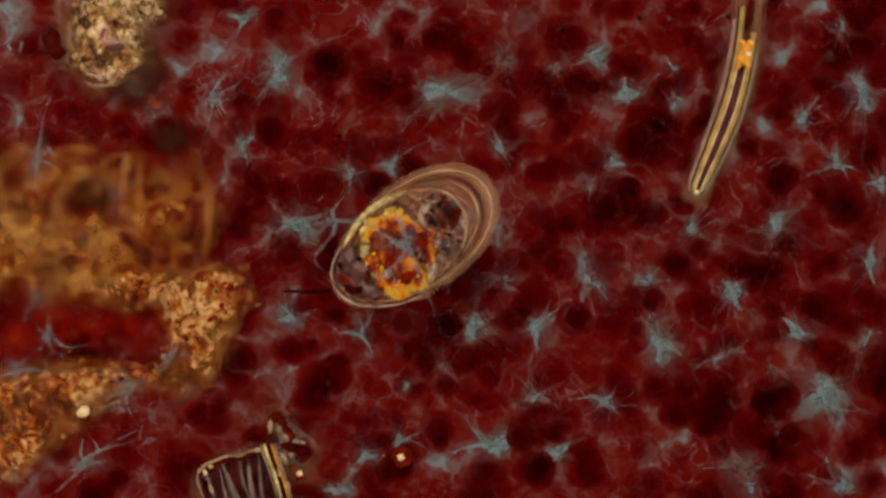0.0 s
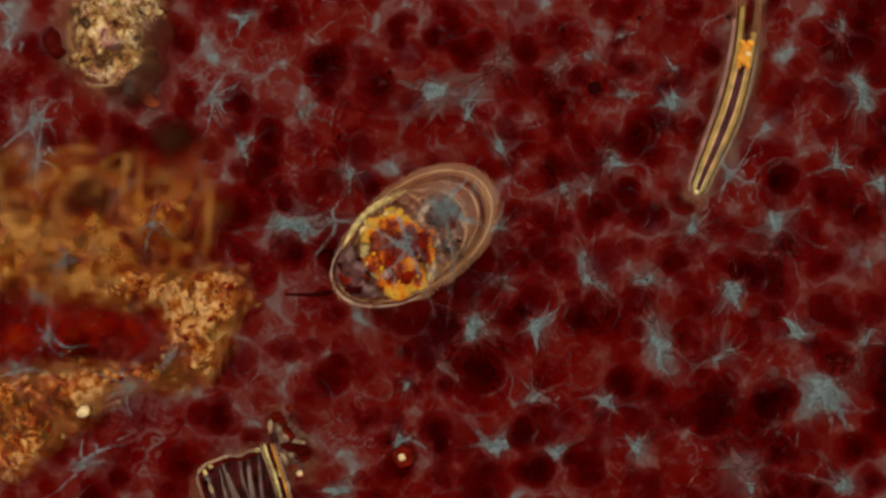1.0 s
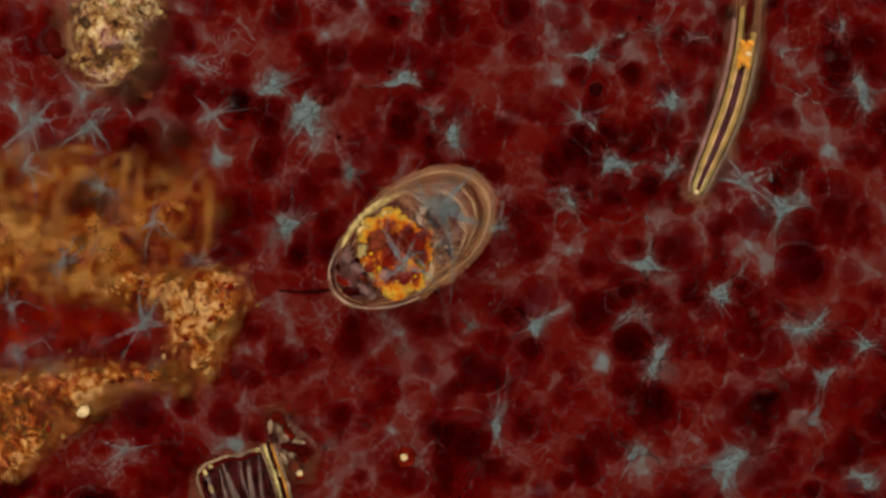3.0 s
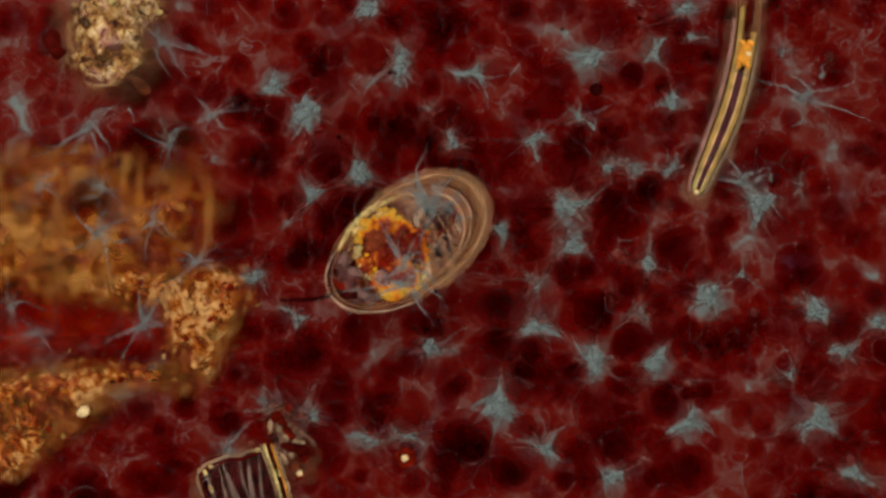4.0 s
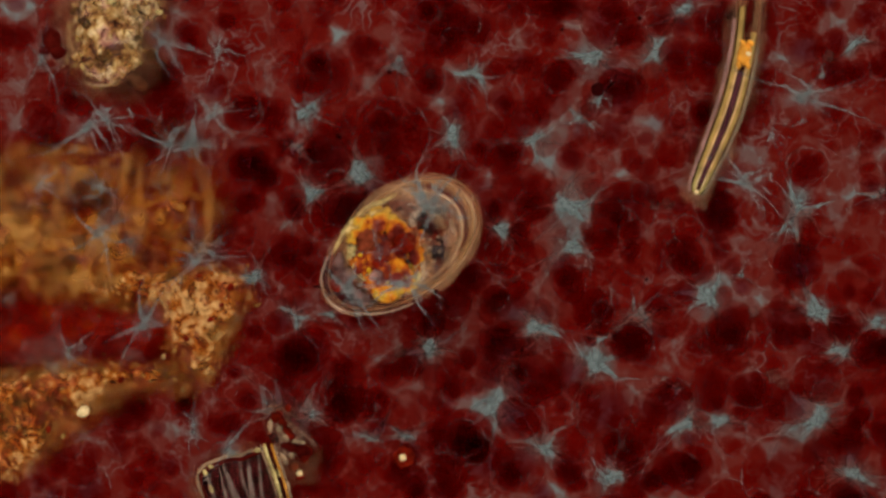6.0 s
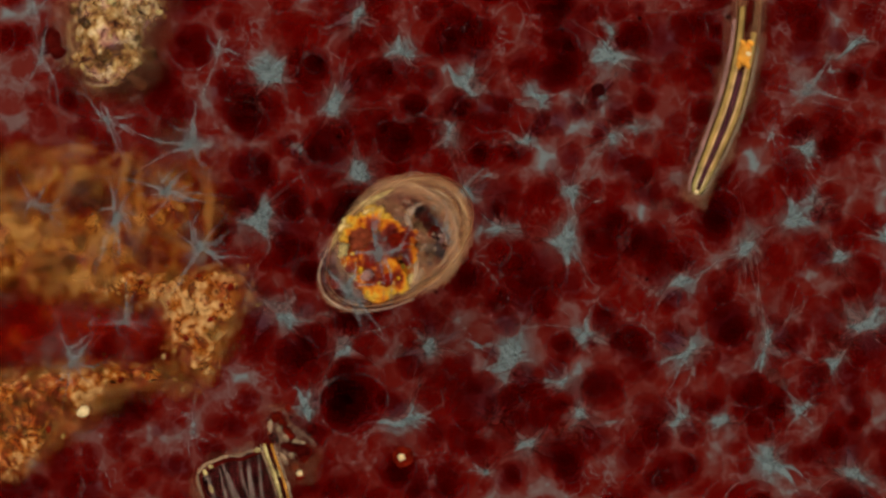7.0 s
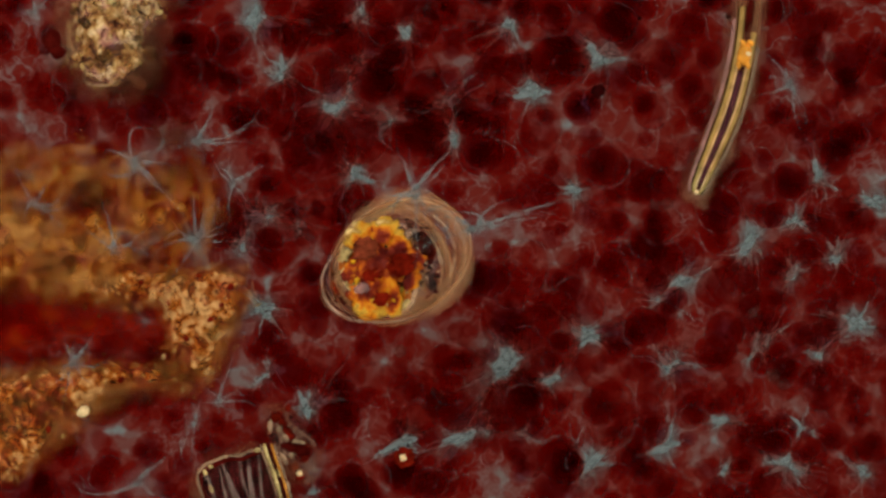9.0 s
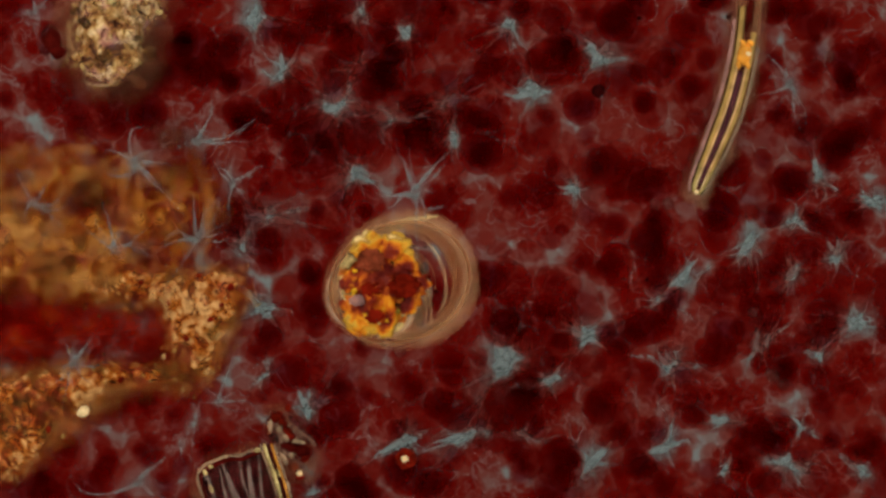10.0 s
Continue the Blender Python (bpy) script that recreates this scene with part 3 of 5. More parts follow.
def ring_fold(x, y, r, width, start, sweep, stretch=1.0, high=0.16):
    """A soft curled fold of slime, part of a ring."""
    bm = bmesh.new()
    layer = bm.verts.layers.float.new("core")
    rows = []
    for i in range(33):
        u = i / 32
        th = radians(start + sweep * u)
        wob = 1 + 0.12 * noise.noise(Vector((u * 4, x * 0.1, y * 0.1)))
        row = []
        for j in range(5):
            k = r * wob + 1.45 * width * (j / 2 - 1)
            v = bm.verts.new(spot(x + k * math.cos(th), y - k * stretch * math.sin(th), high + 0.02 * math.sin(math.pi * j / 4)))
            v[layer] = (0, 0.7, 1, 0.7, 0)[j] * math.sin(math.pi * min(1, max(0, 0.03 + 0.94 * u))) ** 0.5
            row.append(v)
        rows.append(row)
    for p, q in zip(rows, rows[1:]):
        for j in range(4):
            bm.faces.new((p[j], p[j + 1], q[j + 1], q[j]))
    return bm


def bit(x, y, z, rx, ry, material, parent, name="grain", label="", turn=0, seed=0):
    """One rounded grain on its own, half sizes in divisions."""
    p = spot(x, y, z)
    return part(name, lump((rx * 0.002, ry * 0.002, min(rx, ry) * 0.0016), seed + x * 0.37 + y, 0.3, 1.6, 3, p, None, turn), material, parent, label)


def masses():
    a = tagged(new("granular_clump"), "golden granular debris clump with a dark fringe", "debris")
    loop = [(130, -30), (300, -30), (302, 25), (268, 65), (262, 115), (218, 165), (162, 160), (108, 115), (120, 55)]
    mound("slime", [(70, -40), (330, -40), (325, 50), (300, 150), (240, 205), (140, 190), (65, 125)], 0.06, 60, SHEATH, a, "tan slime")
    mound("fringe", [(215, 110), (290, 70), (310, 130), (270, 195), (180, 200), (170, 160)], 0.08, 32, BROWN, a, "dark greenish fringe", 6, 6)
    mound("crust", loop, 0.12, 34, CRUST, a, "golden granular crust", 4, 3)
    grains("grain_heap", loop, 150, 0.004, 0.012, 0.13, GRAIN, a, 5)
    for x, y, r, mat in ((92, 70, 20, DARKRED), (102, 92, 15, DARKRED), (80, 88, 11, DARKRED), (183, 102, 13, UMBER), (150, 40, 11, UMBER), (258, 12, 16, UMBER), (268, 96, 12, UMBER),
                         (240, 64, 10, UMBER), (198, 4, 10, CREAM), (282, 22, 6, CREAM), (132, 20, 9, UMBER)):
        bit(x, y, 0.11, r, r * 0.75, mat, a, turn=x * 7)
    for x, y, r, w, st, sw, k, mat in ((272, 25, 21, 5, 0, 360, 0.9, SHADE), (272, 25, 11, 4, 0, 360, 0.9, BAND), (264, 98, 14, 3, 20, 300, 1.0, BAND), (182, 102, 20, 5, 150, 250, 0.7, SHADE),
                                       (150, 60, 30, 5, 60, 200, 1.2, BAND), (215, 50, 26, 4, 180, 230, 1.0, LINE), (170, 120, 24, 4, 200, 200, 0.6, LINE), (225, 100, 22, 4, 250, 170, 1.1, BAND),
                                       (92, 74, 22, 5, 60, 200, 1.2, SHADE), (160, 20, 20, 4, 0, 300, 1.0, SHADE), (240, 20, 20, 4, 90, 200, 0.8, LINE), (180, 135, 34, 4, 200, 140, 0.5, LINE)):
        part("curl", ring_fold(x, y, r, w, st, sw, k, 0.17), mat, a, "thin curled film")
    b = tagged(new("ochre_mass"), "large soft ochre slime mass with dim curled folds", "debris")
    mound("slime", [(-120, 190), (60, 225), (140, 200), (260, 255), (345, 225), (430, 195), (418, 300), (450, 380), (405, 450), (390, 540), (180, 590), (-120, 580)], 0.13, 125, OCHRE, b, "soft ochre slime")
    for x, y, r, w, st, sw, k in ((78, 432, 34, 11, 0, 340, 0.9), (165, 365, 62, 15, 30, 290, 0.95), (150, 450, 55, 10, 180, 170, 0.9), (20, 430, 50, 14, -60, 200, 1.0), (135, 285, 40, 12, 20, 150, 0.6),
                                  (60, 330, 60, 10, 100, 170, 1.3), (300, 380, 70, 9, -40, 90, 1.8), (262, 330, 42, 11, 110, 140, 1.5),
                                  (310, 350, 66, 8, 140, 70, 1.9), (300, 340, 84, 6, 150, 50, 1.6), (180, 400, 88, 7, 150, 60, 0.8), (290, 390, 84, 7, -35, 70, 1.3), (60, 470, 60, 9, 20, 130, 0.6), (110, 480, 90, 7, 20, 100, 0.35),
                                  (30, 300, 40, 10, 200, 160, 1.2), (220, 300, 36, 8, 60, 150, 0.7), (215, 430, 30, 8, -20, 260, 0.8), (20, 510, 60, 8, 30, 120, 0.4)):
        part("fold", ring_fold(x, y, r, w, st, sw, k), GILT, b, "curled ochre fold")
    mound("dark_lobe", [(110, 290), (180, 280), (210, 330), (190, 390), (120, 390), (95, 340)], 0.19, 40, BROWN, b, "dim olive lobe", 7, 11)
    mound("dark_lobe", [(240, 200), (330, 195), (375, 240), (350, 290), (280, 285), (245, 250)], 0.06, 36, BROWN, b, "dim blackish lobe", 7, 12)
    c = tagged(new("granular_ridge"), "orange granular debris ridge bent round a rust-red hollow", "debris")
    mound("hollow", [(-60, 490), (120, 485), (300, 520), (350, 560), (330, 640), (260, 660), (120, 655), (-60, 690)], 0.09, 95, RUST, c, "rust-red hollow")
    mound("slime", [(-60, 640), (120, 620), (260, 640), (340, 620), (370, 470), (450, 470), (460, 530), (415, 650), (345, 725), (240, 720), (130, 800), (-60, 890)], 0.07, 55, GILT, c, "thin tan slime")
    arm = [(130, 440), (280, 440), (440, 455), (465, 520), (425, 620), (360, 710), (260, 690), (270, 600), (270, 560), (220, 575), (110, 540)]
    foot = [(-90, 655), (90, 622), (205, 612), (295, 650), (195, 732), (122, 805), (45, 862), (-90, 910)]
    mound("crust", arm, 0.10, 52, EMBER, c, "orange granular crust", 4, 4)
    mound("crust", foot, 0.10, 62, EMBER, c, "orange granular crust", 4, 5)
    grains("grain_heap", arm, 80, 0.003, 0.009, 0.11, GRAIN, c, 8)
    grains("grain_heap", foot, 70, 0.003, 0.009, 0.11, GRAIN, c, 9)
    link = [(150, 650), (215, 632), (300, 632), (352, 640), (345, 700), (280, 700), (205, 700), (150, 712)]
    mound("crust", link, 0.08, 30, EMBER, c, "orange granular crust", 4, 14)
    grains("grain_heap", link, 20, 0.003, 0.008, 0.09, GRAIN, c, 10)
    bit(148, 728, 0.1, 11, 9, PALE, c, label="bright pale yellow grain", turn=30)
    for x, y, r in ((408, 508, 7), (392, 540, 5), (330, 600, 6), (215, 672, 7), (300, 535, 5), (250, 500, 6), (352, 488, 5), (372, 566, 6), (86, 760, 6)):
        bit(x, y, 0.095, r, r * 0.7, WINE, c, turn=x)
    d = tagged(new("grain_cluster"), "small cluster of dark red and pale grains", "debris")
    mound("slime", [(450, 715), (510, 695), (545, 750), (575, 800), (565, 865), (500, 875), (470, 800)], 0.03, 30, SHEATH, d, "thin tan slime", 5)
    for i, (x, y, rx, ry, turn, mat) in enumerate(((488, 738, 13, 9, 20, WINE), (500, 750, 9, 7, -40, WINE), (510, 766, 17, 7, -50, WINE), (510, 722, 5, 6, 0, WINE), (495, 758, 7, 5, 40, PEARL), (520, 745, 14, 4, -50, PLASMA),
                                                   (512, 792, 16, 8, -15, DARKRED), (536, 798, 14, 11, 0, DARKRED), (540, 812, 8, 6, 40, WINE), (528, 782, 13, 4, -10, PEARL), (530, 838, 5, 5, 0, PALE), (520, 826, 9, 6, 30, TAWNY),
                                                   (502, 812, 12, 5, -60, PEARL), (506, 772, 10, 5, -60, PEARL), (478, 752, 4, 14, 0, PEARL), (531, 845, 8, 4, 20, WINE), (520, 806, 8, 5, 10, PEARL), (485, 775, 7, 10, 20, PLASMA))):
        bit(x, y, 0.045 + 0.004 * (i % 5), rx, ry, mat, d, turn=turn)
    for pts in (((474, 745), (482, 733), (494, 731), (503, 744), (508, 760), (522, 772), (514, 780)), ((502, 788), (520, 794), (540, 790), (551, 797), (546, 810), (530, 814), (522, 806))):
        line = smooth_path([spot(x, y, 0.07) for x, y in pts], 26)
        part("dark_fold", tube(line, [0.003 + 0.005 * abs(noise.noise(Vector((i * 0.4, pts[0][0], 0)))) for i in range(26)], 8), DARKRED, d, "dark red folded edge")
    for i, (x, y, rx, ry, turn) in enumerate(((488, 758, 11, 26, 14), (500, 790, 10, 24, 20), (520, 760, 9, 24, 32), (515, 800, 20, 12, -10), (545, 775, 22, 5, -42))):
        bit(x, y, 0.038, rx, ry, FILMY, d, "film", "pale translucent film", turn, 5)


def shard():
    top = tagged(new("diatom_fragment"), "broken clear box-shaped diatom fragment with ribs", "diatom")
    rim = [(470, 793), (445, 798), (425, 806), (400, 808), (380, 816), (362, 824), (350, 840), (353, 860), (361, 885), (372, 930)]
    # this mound paints the pale glow outside the fragment's rim
    mound("slime", [(335, 815), (400, 790), (470, 775), (500, 820), (530, 900), (535, 950), (340, 950), (330, 850)], 0.02, 22, SHEATH, top, "thin tan slime", 6, 15)
    bm = bmesh.new()
    loop = [bm.verts.new(spot(x, y, 0.03 + h)) for h in (0, 0.03) for x, y in ((352, 838), (400, 812), (468, 795), (490, 850), (512, 935), (372, 935))]
    for i in range(6):
        bm.faces.new((loop[i], loop[(i + 1) % 6], loop[6 + (i + 1) % 6], loop[6 + i]))
    bm.faces.new(loop[:6][::-1])
    bm.faces.new(loop[6:])
    part("plate", bm, PLASMA, top, "dark plum see-through plate")
    part("rim", tube(smooth_path([spot(x, y, 0.075) for x, y in rim], 40), [0.0045 + 0.004 * noise.noise(Vector((i * 0.4, 0, 0))) for i in range(40)], 10), PEARL, top, "pale glassy rim")
    # shade inside the rim, put in as a dark shifted copy of its tube
    part("rim_shadow", tube(smooth_path([spot(x + 5, y + 6, 0.07) for x, y in rim], 40), [0.006 + 0.005 * noise.noise(Vector((i * 0.5, 3, 0))) for i in range(40)], 10), DARKRED, top, "dark shadow line inside the rim")
    for dx, r, mat in ((-6, 0.004, PEARL), (1, 0.008, CREAM), (8, 0.005, SOOT), (14, 0.004, ORANGE), (19, 0.006, PEARL)):
        p = smooth_path([spot(x + dx, y, 0.09) for x, y in ((466, 786), (474, 812), (486, 845), (496, 880), (508, 935))], 20)
        part("edge_wall", tube(p, [r * (0.6 + 0.6 * abs(noise.noise(Vector((i * 0.3, dx, 1))))) for i in range(20)], 10), mat, top, "bright yellowish edge")
    for x1, y1, x2, y2, r in ((394, 820, 452, 940, 0.013), (388, 826, 424, 940, 0.006), (438, 806, 462, 935, 0.010), (370, 842, 384, 890, 0.007), (364, 838, 370, 852, 0.008), (458, 802, 476, 935, 0.005), (424, 812, 440, 880, 0.004)):
        p = smooth_path([spot(x1, y1, 0.062), spot(x1 * 0.55 + x2 * 0.45 - 3, (y1 + y2) / 2, 0.062), spot(x2, y2, 0.062)], 14)
        part("rib", tube(p, [r * math.sin(0.3 + 2.2 * i / 13) for i in range(14)], 8, 0.5), RIB, top, "pale lavender rib")
    for x, y, rx, ry, turn in ((373, 826, 4, 3, 0), (363, 836, 3, 5, 20), (456, 797, 5, 4, 0), (374, 866, 3, 7, 25), (470, 795, 3, 3, 0), (492, 838, 4, 9, 20)):
        bit(x, y, 0.085, rx, ry, CREAM, top, turn=turn)
    return top


masses()
shard()


def bead(x, y, r):
    top = tagged(new("oil_bead"), "dark red round bead with a bright centre", "bead")
    top.location = spot(x, y, r)
    part("shell", lump((r, r, r * 0.7), 61, 0.28, 2.2, 4), WINE, top)
    part("core", lump((r * 0.36, r * 0.32, r * 0.28), 62, 0.5, 2.2, 3, (-r * 0.1, r * 0.05, r * 0.62)), PALE, top, "bright pale centre")
    return top


def pebble(name, x, y, rx, ry, material, label, category, turn=0):
    """A small loose rounded body lying on the gel."""
    ob = part(name, lump((rx * 0.002, ry * 0.002, min(rx, ry) * 0.0016), x + y, 0.1, 1.5, 3, (0, 0, 0), None, turn), material)
    ob.location = spot(x, y, min(rx, ry) * 0.0016)
    return tagged(ob, label, category)


round_bead = bead(712, 809, 0.034)
spore = pebble("dark_spore", 1050, 153, 12, 12, SOOT, "small dark red round spore", "spore")
oval = pebble("oval_spore", 270, 180, 21, 12, TAWNY, "small reddish brown oval spore", "spore", -35)
for x, y, r in ((1290, 30, 5), (1132, 32, 4), (600, 242, 4), (690, 128, 4), (772, 516, 3), (995, 52, 3), (1145, 495, 3)):
    ob = pebble("dust_speck", x, y, r, r, SOOT, "tiny black round dust speck", "speck")
    tagged(ob, group="dust specks")
    if x == 772:
        ob.location = spot(x, y, 1.5)
for x, y, r in ((1158, 363, 10), (1182, 361, 11), (1368, 664, 13), (1387, 680, 11), (708, 622, 11), (1468, 100, 10), (1333, 553, 9), (762, 130, 9)):
    tagged(pebble("pale_globule", x, y, r, r, MURK, "dim greyish brown round globule", "globule"), group="dim globules")


# ---- grey wisps and dark cells of the foam ----
WISPS, DARK, GAPS, ROUND, SHEETS = [], [], [], [], []


def dome(x, y, r, rng, verts, cores, faces):
    """One low bubble round (x, y) in metres, added to the lists."""
    first, n = len(verts), 22
    a, b, c = rng.uniform(0, 6.3), rng.uniform(0, 6.3), rng.uniform(0.82, 1.0)
    verts.append((x, y, 0.0012))
    cores.append(1.0)
    for u in (0.4, 0.72, 0.9, 1.0):
        for i in range(n):
            th = 2 * math.pi * i / n
            k = r * u * (1 + 0.05 * math.sin(2 * th + a) + 0.035 * math.sin(3 * th + b))
            px, py = k * math.cos(th), k * math.sin(th) * c
            verts.append((x + px * math.cos(a) - py * math.sin(a), y + px * math.sin(a) + py * math.cos(a), 0.0012 * (1 - u * u)))
            cores.append(1 - u)
    for i in range(n):
        k = (i + 1) % n
        faces.append((first, first + 1 + i, first + 1 + k))
        for j in range(3):
            p, q = first + 1 + j * n, first + 1 + j * n + n
            faces.append((p + i, q + i, q + k, p + k))


def dome_mesh(name, domes, material=None):
    verts, cores, faces = [], [], []
    for d in domes:
        dome(*d, verts, cores, faces)
    me = bpy.data.meshes.new(name)
    me.from_pydata(verts, [], faces)
    me.attributes.new("core", "FLOAT", "POINT").data.foreach_set("value", cores)
    for f in me.polygons:
        f.use_smooth = True
    me.materials.append(material or RED)
    return me


SHAPER = random.Random(3)
ROUNDS = [dome_mesh("foam_bubble", [(0, 0, 1.0, SHAPER)]) for _ in range(14)]
DARKS = [dome_mesh("dark_cell", [(0, 0, 1.0, SHAPER)], CELL) for _ in range(8)]


def wisp_mesh(size, seed, web, aims):
    """A star of tapering, branching ribbons that run together in the middle, with a thin web between them; aims: where the next stars lie."""
    rng = random.Random(seed)
    verts, cores, faces, n = [(0, 0, -0.0002)], [0.85 if web == 1 else 0.62], [], 28
    for ring in (0, 1):
        for i in range(n):
            th = 2 * math.pi * i / n
            r = (0.20, 0.66 if web == 1 else 0.5)[ring] * (1 + 0.45 * noise.noise(Vector((math.cos(th) * 1.3, math.sin(th) * 1.3, seed * 3.7))))
            verts.append((r * math.cos(th) * size, r * math.sin(th) * size, -0.0002))
            cores.append((0.6 * web, 0.0)[ring])
    for i in range(n):
        k = (i + 1) % n
        faces.append((0, 1 + i, 1 + k))
        faces.append((1 + i, 1 + n + i, 1 + n + k, 1 + k))

    def ribbon(x, y, way, length, wide, tail, bend, dense, steps=10, root=0):
        lift = 0.0001 * len(faces) / 20
        first = len(verts)
        trail = []
        faces.append((root, first + 1, first + 2))
        for i in range(steps + 1):
            u = i / steps
            w = wide * (1 - u) ** 2.4 + tail * (1 - u) ** 0.6
            nx, ny = -math.sin(way), math.cos(way)
            trail.append((x, y, way, len(verts) + 1))
            for side in (-1, -0.45, 0.45, 1):
                verts.append(((x + side * w * nx) * size, (y + side * w * ny) * size, lift))
                cores.append(dense * (1 - u ** 3) if abs(side) < 1 else 0.0)
            way += bend / steps + rng.gauss(0, 0.15)
            x, y = x + math.cos(way) * length / steps, y + math.sin(way) * length / steps
        for i in range(steps):
            for j in range(3):
                a = first + 4 * i + j
                faces.append((a, a + 4, a + 5, a + 1))
        return trail

    ways = sorted((th % (2 * math.pi), far) for th, far in aims)
    while len(ways) < 3 or (len(ways) < 5 and rng.random() < 0.35):
        gaps = [((b[0] - a[0]) % (2 * math.pi) or 2 * math.pi, a[0]) for a, b in zip(ways, ways[1:] + ways[:1])] or [(6.28, rng.uniform(0, 6.3))]
        wide, at = max(gaps)
        ways = sorted(ways + [((at + wide * rng.uniform(0.4, 0.6)) % (2 * math.pi), 0.0)])
    collar = []
    for j, (th, reach) in enumerate(ways):
        far = max(rng.uniform(0.5, 0.9), min(reach, 1.5))
        trail = ribbon(-0.12 * math.cos(th), -0.12 * math.sin(th), th, far, rng.uniform(0.14, 0.22) * (0.2 + 0.8 * web), rng.uniform(0.025, 0.045), rng.uniform(-0.5, 0.5) if reach else rng.uniform(-1, 1), 0.36 if web < 1 else 1.0)
        for _ in range(rng.choice((0, 1, 1, 2))):
            x, y, w, root = trail[rng.randint(3, 8)]
            ribbon(x, y, w + rng.choice((-1, 1)) * rng.uniform(0.3, 1.0), far * rng.uniform(0.3, 0.7), rng.uniform(0.02, 0.04), 0.018, rng.uniform(-1.0, 1.0), 0.55, 7, root)
        if reach > 0.7:
            ribbon(0.05 * math.cos(th + 1), 0.05 * math.sin(th + 1), th + rng.uniform(-0.2, 0.2), reach * 1.2, 0.05, 0.022, rng.uniform(-0.5, 0.5), 0.62, 14)
        wide = (ways[(j + 1) % len(ways)][0] - th) % (2 * math.pi) or 2 * math.pi
        r = rng.uniform(0.75, 1.0) * min(0.7, 0.18 + 0.28 * wide)
        th += wide / 2 + rng.uniform(-0.08, 0.08)
        off = r + rng.uniform(0.06, 0.15)
        collar.append((off * math.cos(th) * size, off * math.sin(th) * size, r * size))
    for _ in range(rng.choice((2, 3, 4))):
        th = rng.uniform(0, 6.3)
        ribbon(0.08 * math.cos(th), 0.08 * math.sin(th), th, rng.uniform(0.7, 1.6), 0.03, 0.019, rng.uniform(-1.6, 1.6), 0.6, 12)
    me = bpy.data.meshes.new("grey_wisp")
    me.from_pydata(verts, [], faces)
    me.attributes.new("core", "FLOAT", "POINT").data.foreach_set("value", cores)
    for f in me.polygons:
        f.use_smooth = True
    return me, collar


def wisp(x, y, size, turn=0, long=1.0, since=-1.0, till=11.0):
    """Notes a star of grey strands that is up in the focal plane from one time till another, and deeper before and after."""
    GAPS.append((x, y, size, since, till, turn, long))


def build_wisp(x, y, size, since, till, turn, long):
    over = ((x - 715) / 150) ** 2 + ((y - 440) / 140) ** 2 < 1
    up = 1.4 if over else 0.25 if x < 420 or abs(x - 1405 + 0.27 * y) < 70 and y < 350 else 0.0055
    up += 0.0000043 * len(WISPS) * (1 if up < 0.1 else 12)
    m = Matrix.Rotation(radians(turn), 4, "Z") @ Matrix.Diagonal((long, 1 / math.sqrt(long), 1, 1))
    back, near = m.inverted(), []
    for a, b, other, t0, t1, _, _ in GAPS:
        far = math.hypot(a - x, b - y)
        if 20 < far < 190 and min(till, t1) - max(since, t0) > 1.0:
            v = back @ Vector((a - x, y - b, 0))
            near.append((v.length / (1.75 * size), math.atan2(v.y, v.x)))
    aims = []
    for far, th in sorted(near):
        if len(aims) < 4 and all(abs((th - o + math.pi) % (2 * math.pi) - math.pi) > 0.7 for o, _ in aims):
            aims.append((th, 0.62 * far))
    mesh, collar = wisp_mesh(size * (0.0035 if up < 0.1 else 0.0030), len(WISPS) + 1, 1.0 if up < 0.1 else 0.45, aims)
    ob = new("grey_wisp", mesh)
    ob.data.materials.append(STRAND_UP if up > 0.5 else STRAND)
    ob.data.transform(m)
    ob.location = spot(x, y, up)
    if up < 0.1:
        for i, (px, py, r) in enumerate(collar):
            ball = new("foam_bubble", ROUNDS[(len(WISPS) + 3 * i) % 14])
            ball.parent = ob
            ball.scale = (r, r, 1)
            ball.location = m @ Vector((px, py, 0)) + Vector((0, 0, 0.004 + 0.0002 * i))
    WISPS.append((ob, x, y, since, till, up, -0.05 if up > 0.5 else -0.0075))
    look_of = "small grey-blue frayed star" if size < 34 else "broad grey-blue frayed patch" if size > 55 else "grey-blue frayed star"
    place_of = "over the clear shelled protist" if over else "over the slimy debris" if x < 420 else "in the red gel"
    return tagged(ob, look_of + " of strands " + place_of, "wisp", "grey wisps of the foam")


def cell(x, y, r, since=-1.0, till=11.0):
    """A dark lens-shaped cell that lies up on the gel from one time till another, and sunk in it before and after."""
    ob = new("dark_cell", DARKS[len(DARK) % 8])
    ob.scale = (r * 0.002, r * 0.002, 1)
    up = 0.0131 + 0.00001 * len(DARK)
    ob.location = spot(x, y, up)
    DARK.append((ob, x, y, since, till, up, -0.008))
    return tagged(ob, "dark blackish red rounded cell in the gel", "cell", "dark cells of the foam")


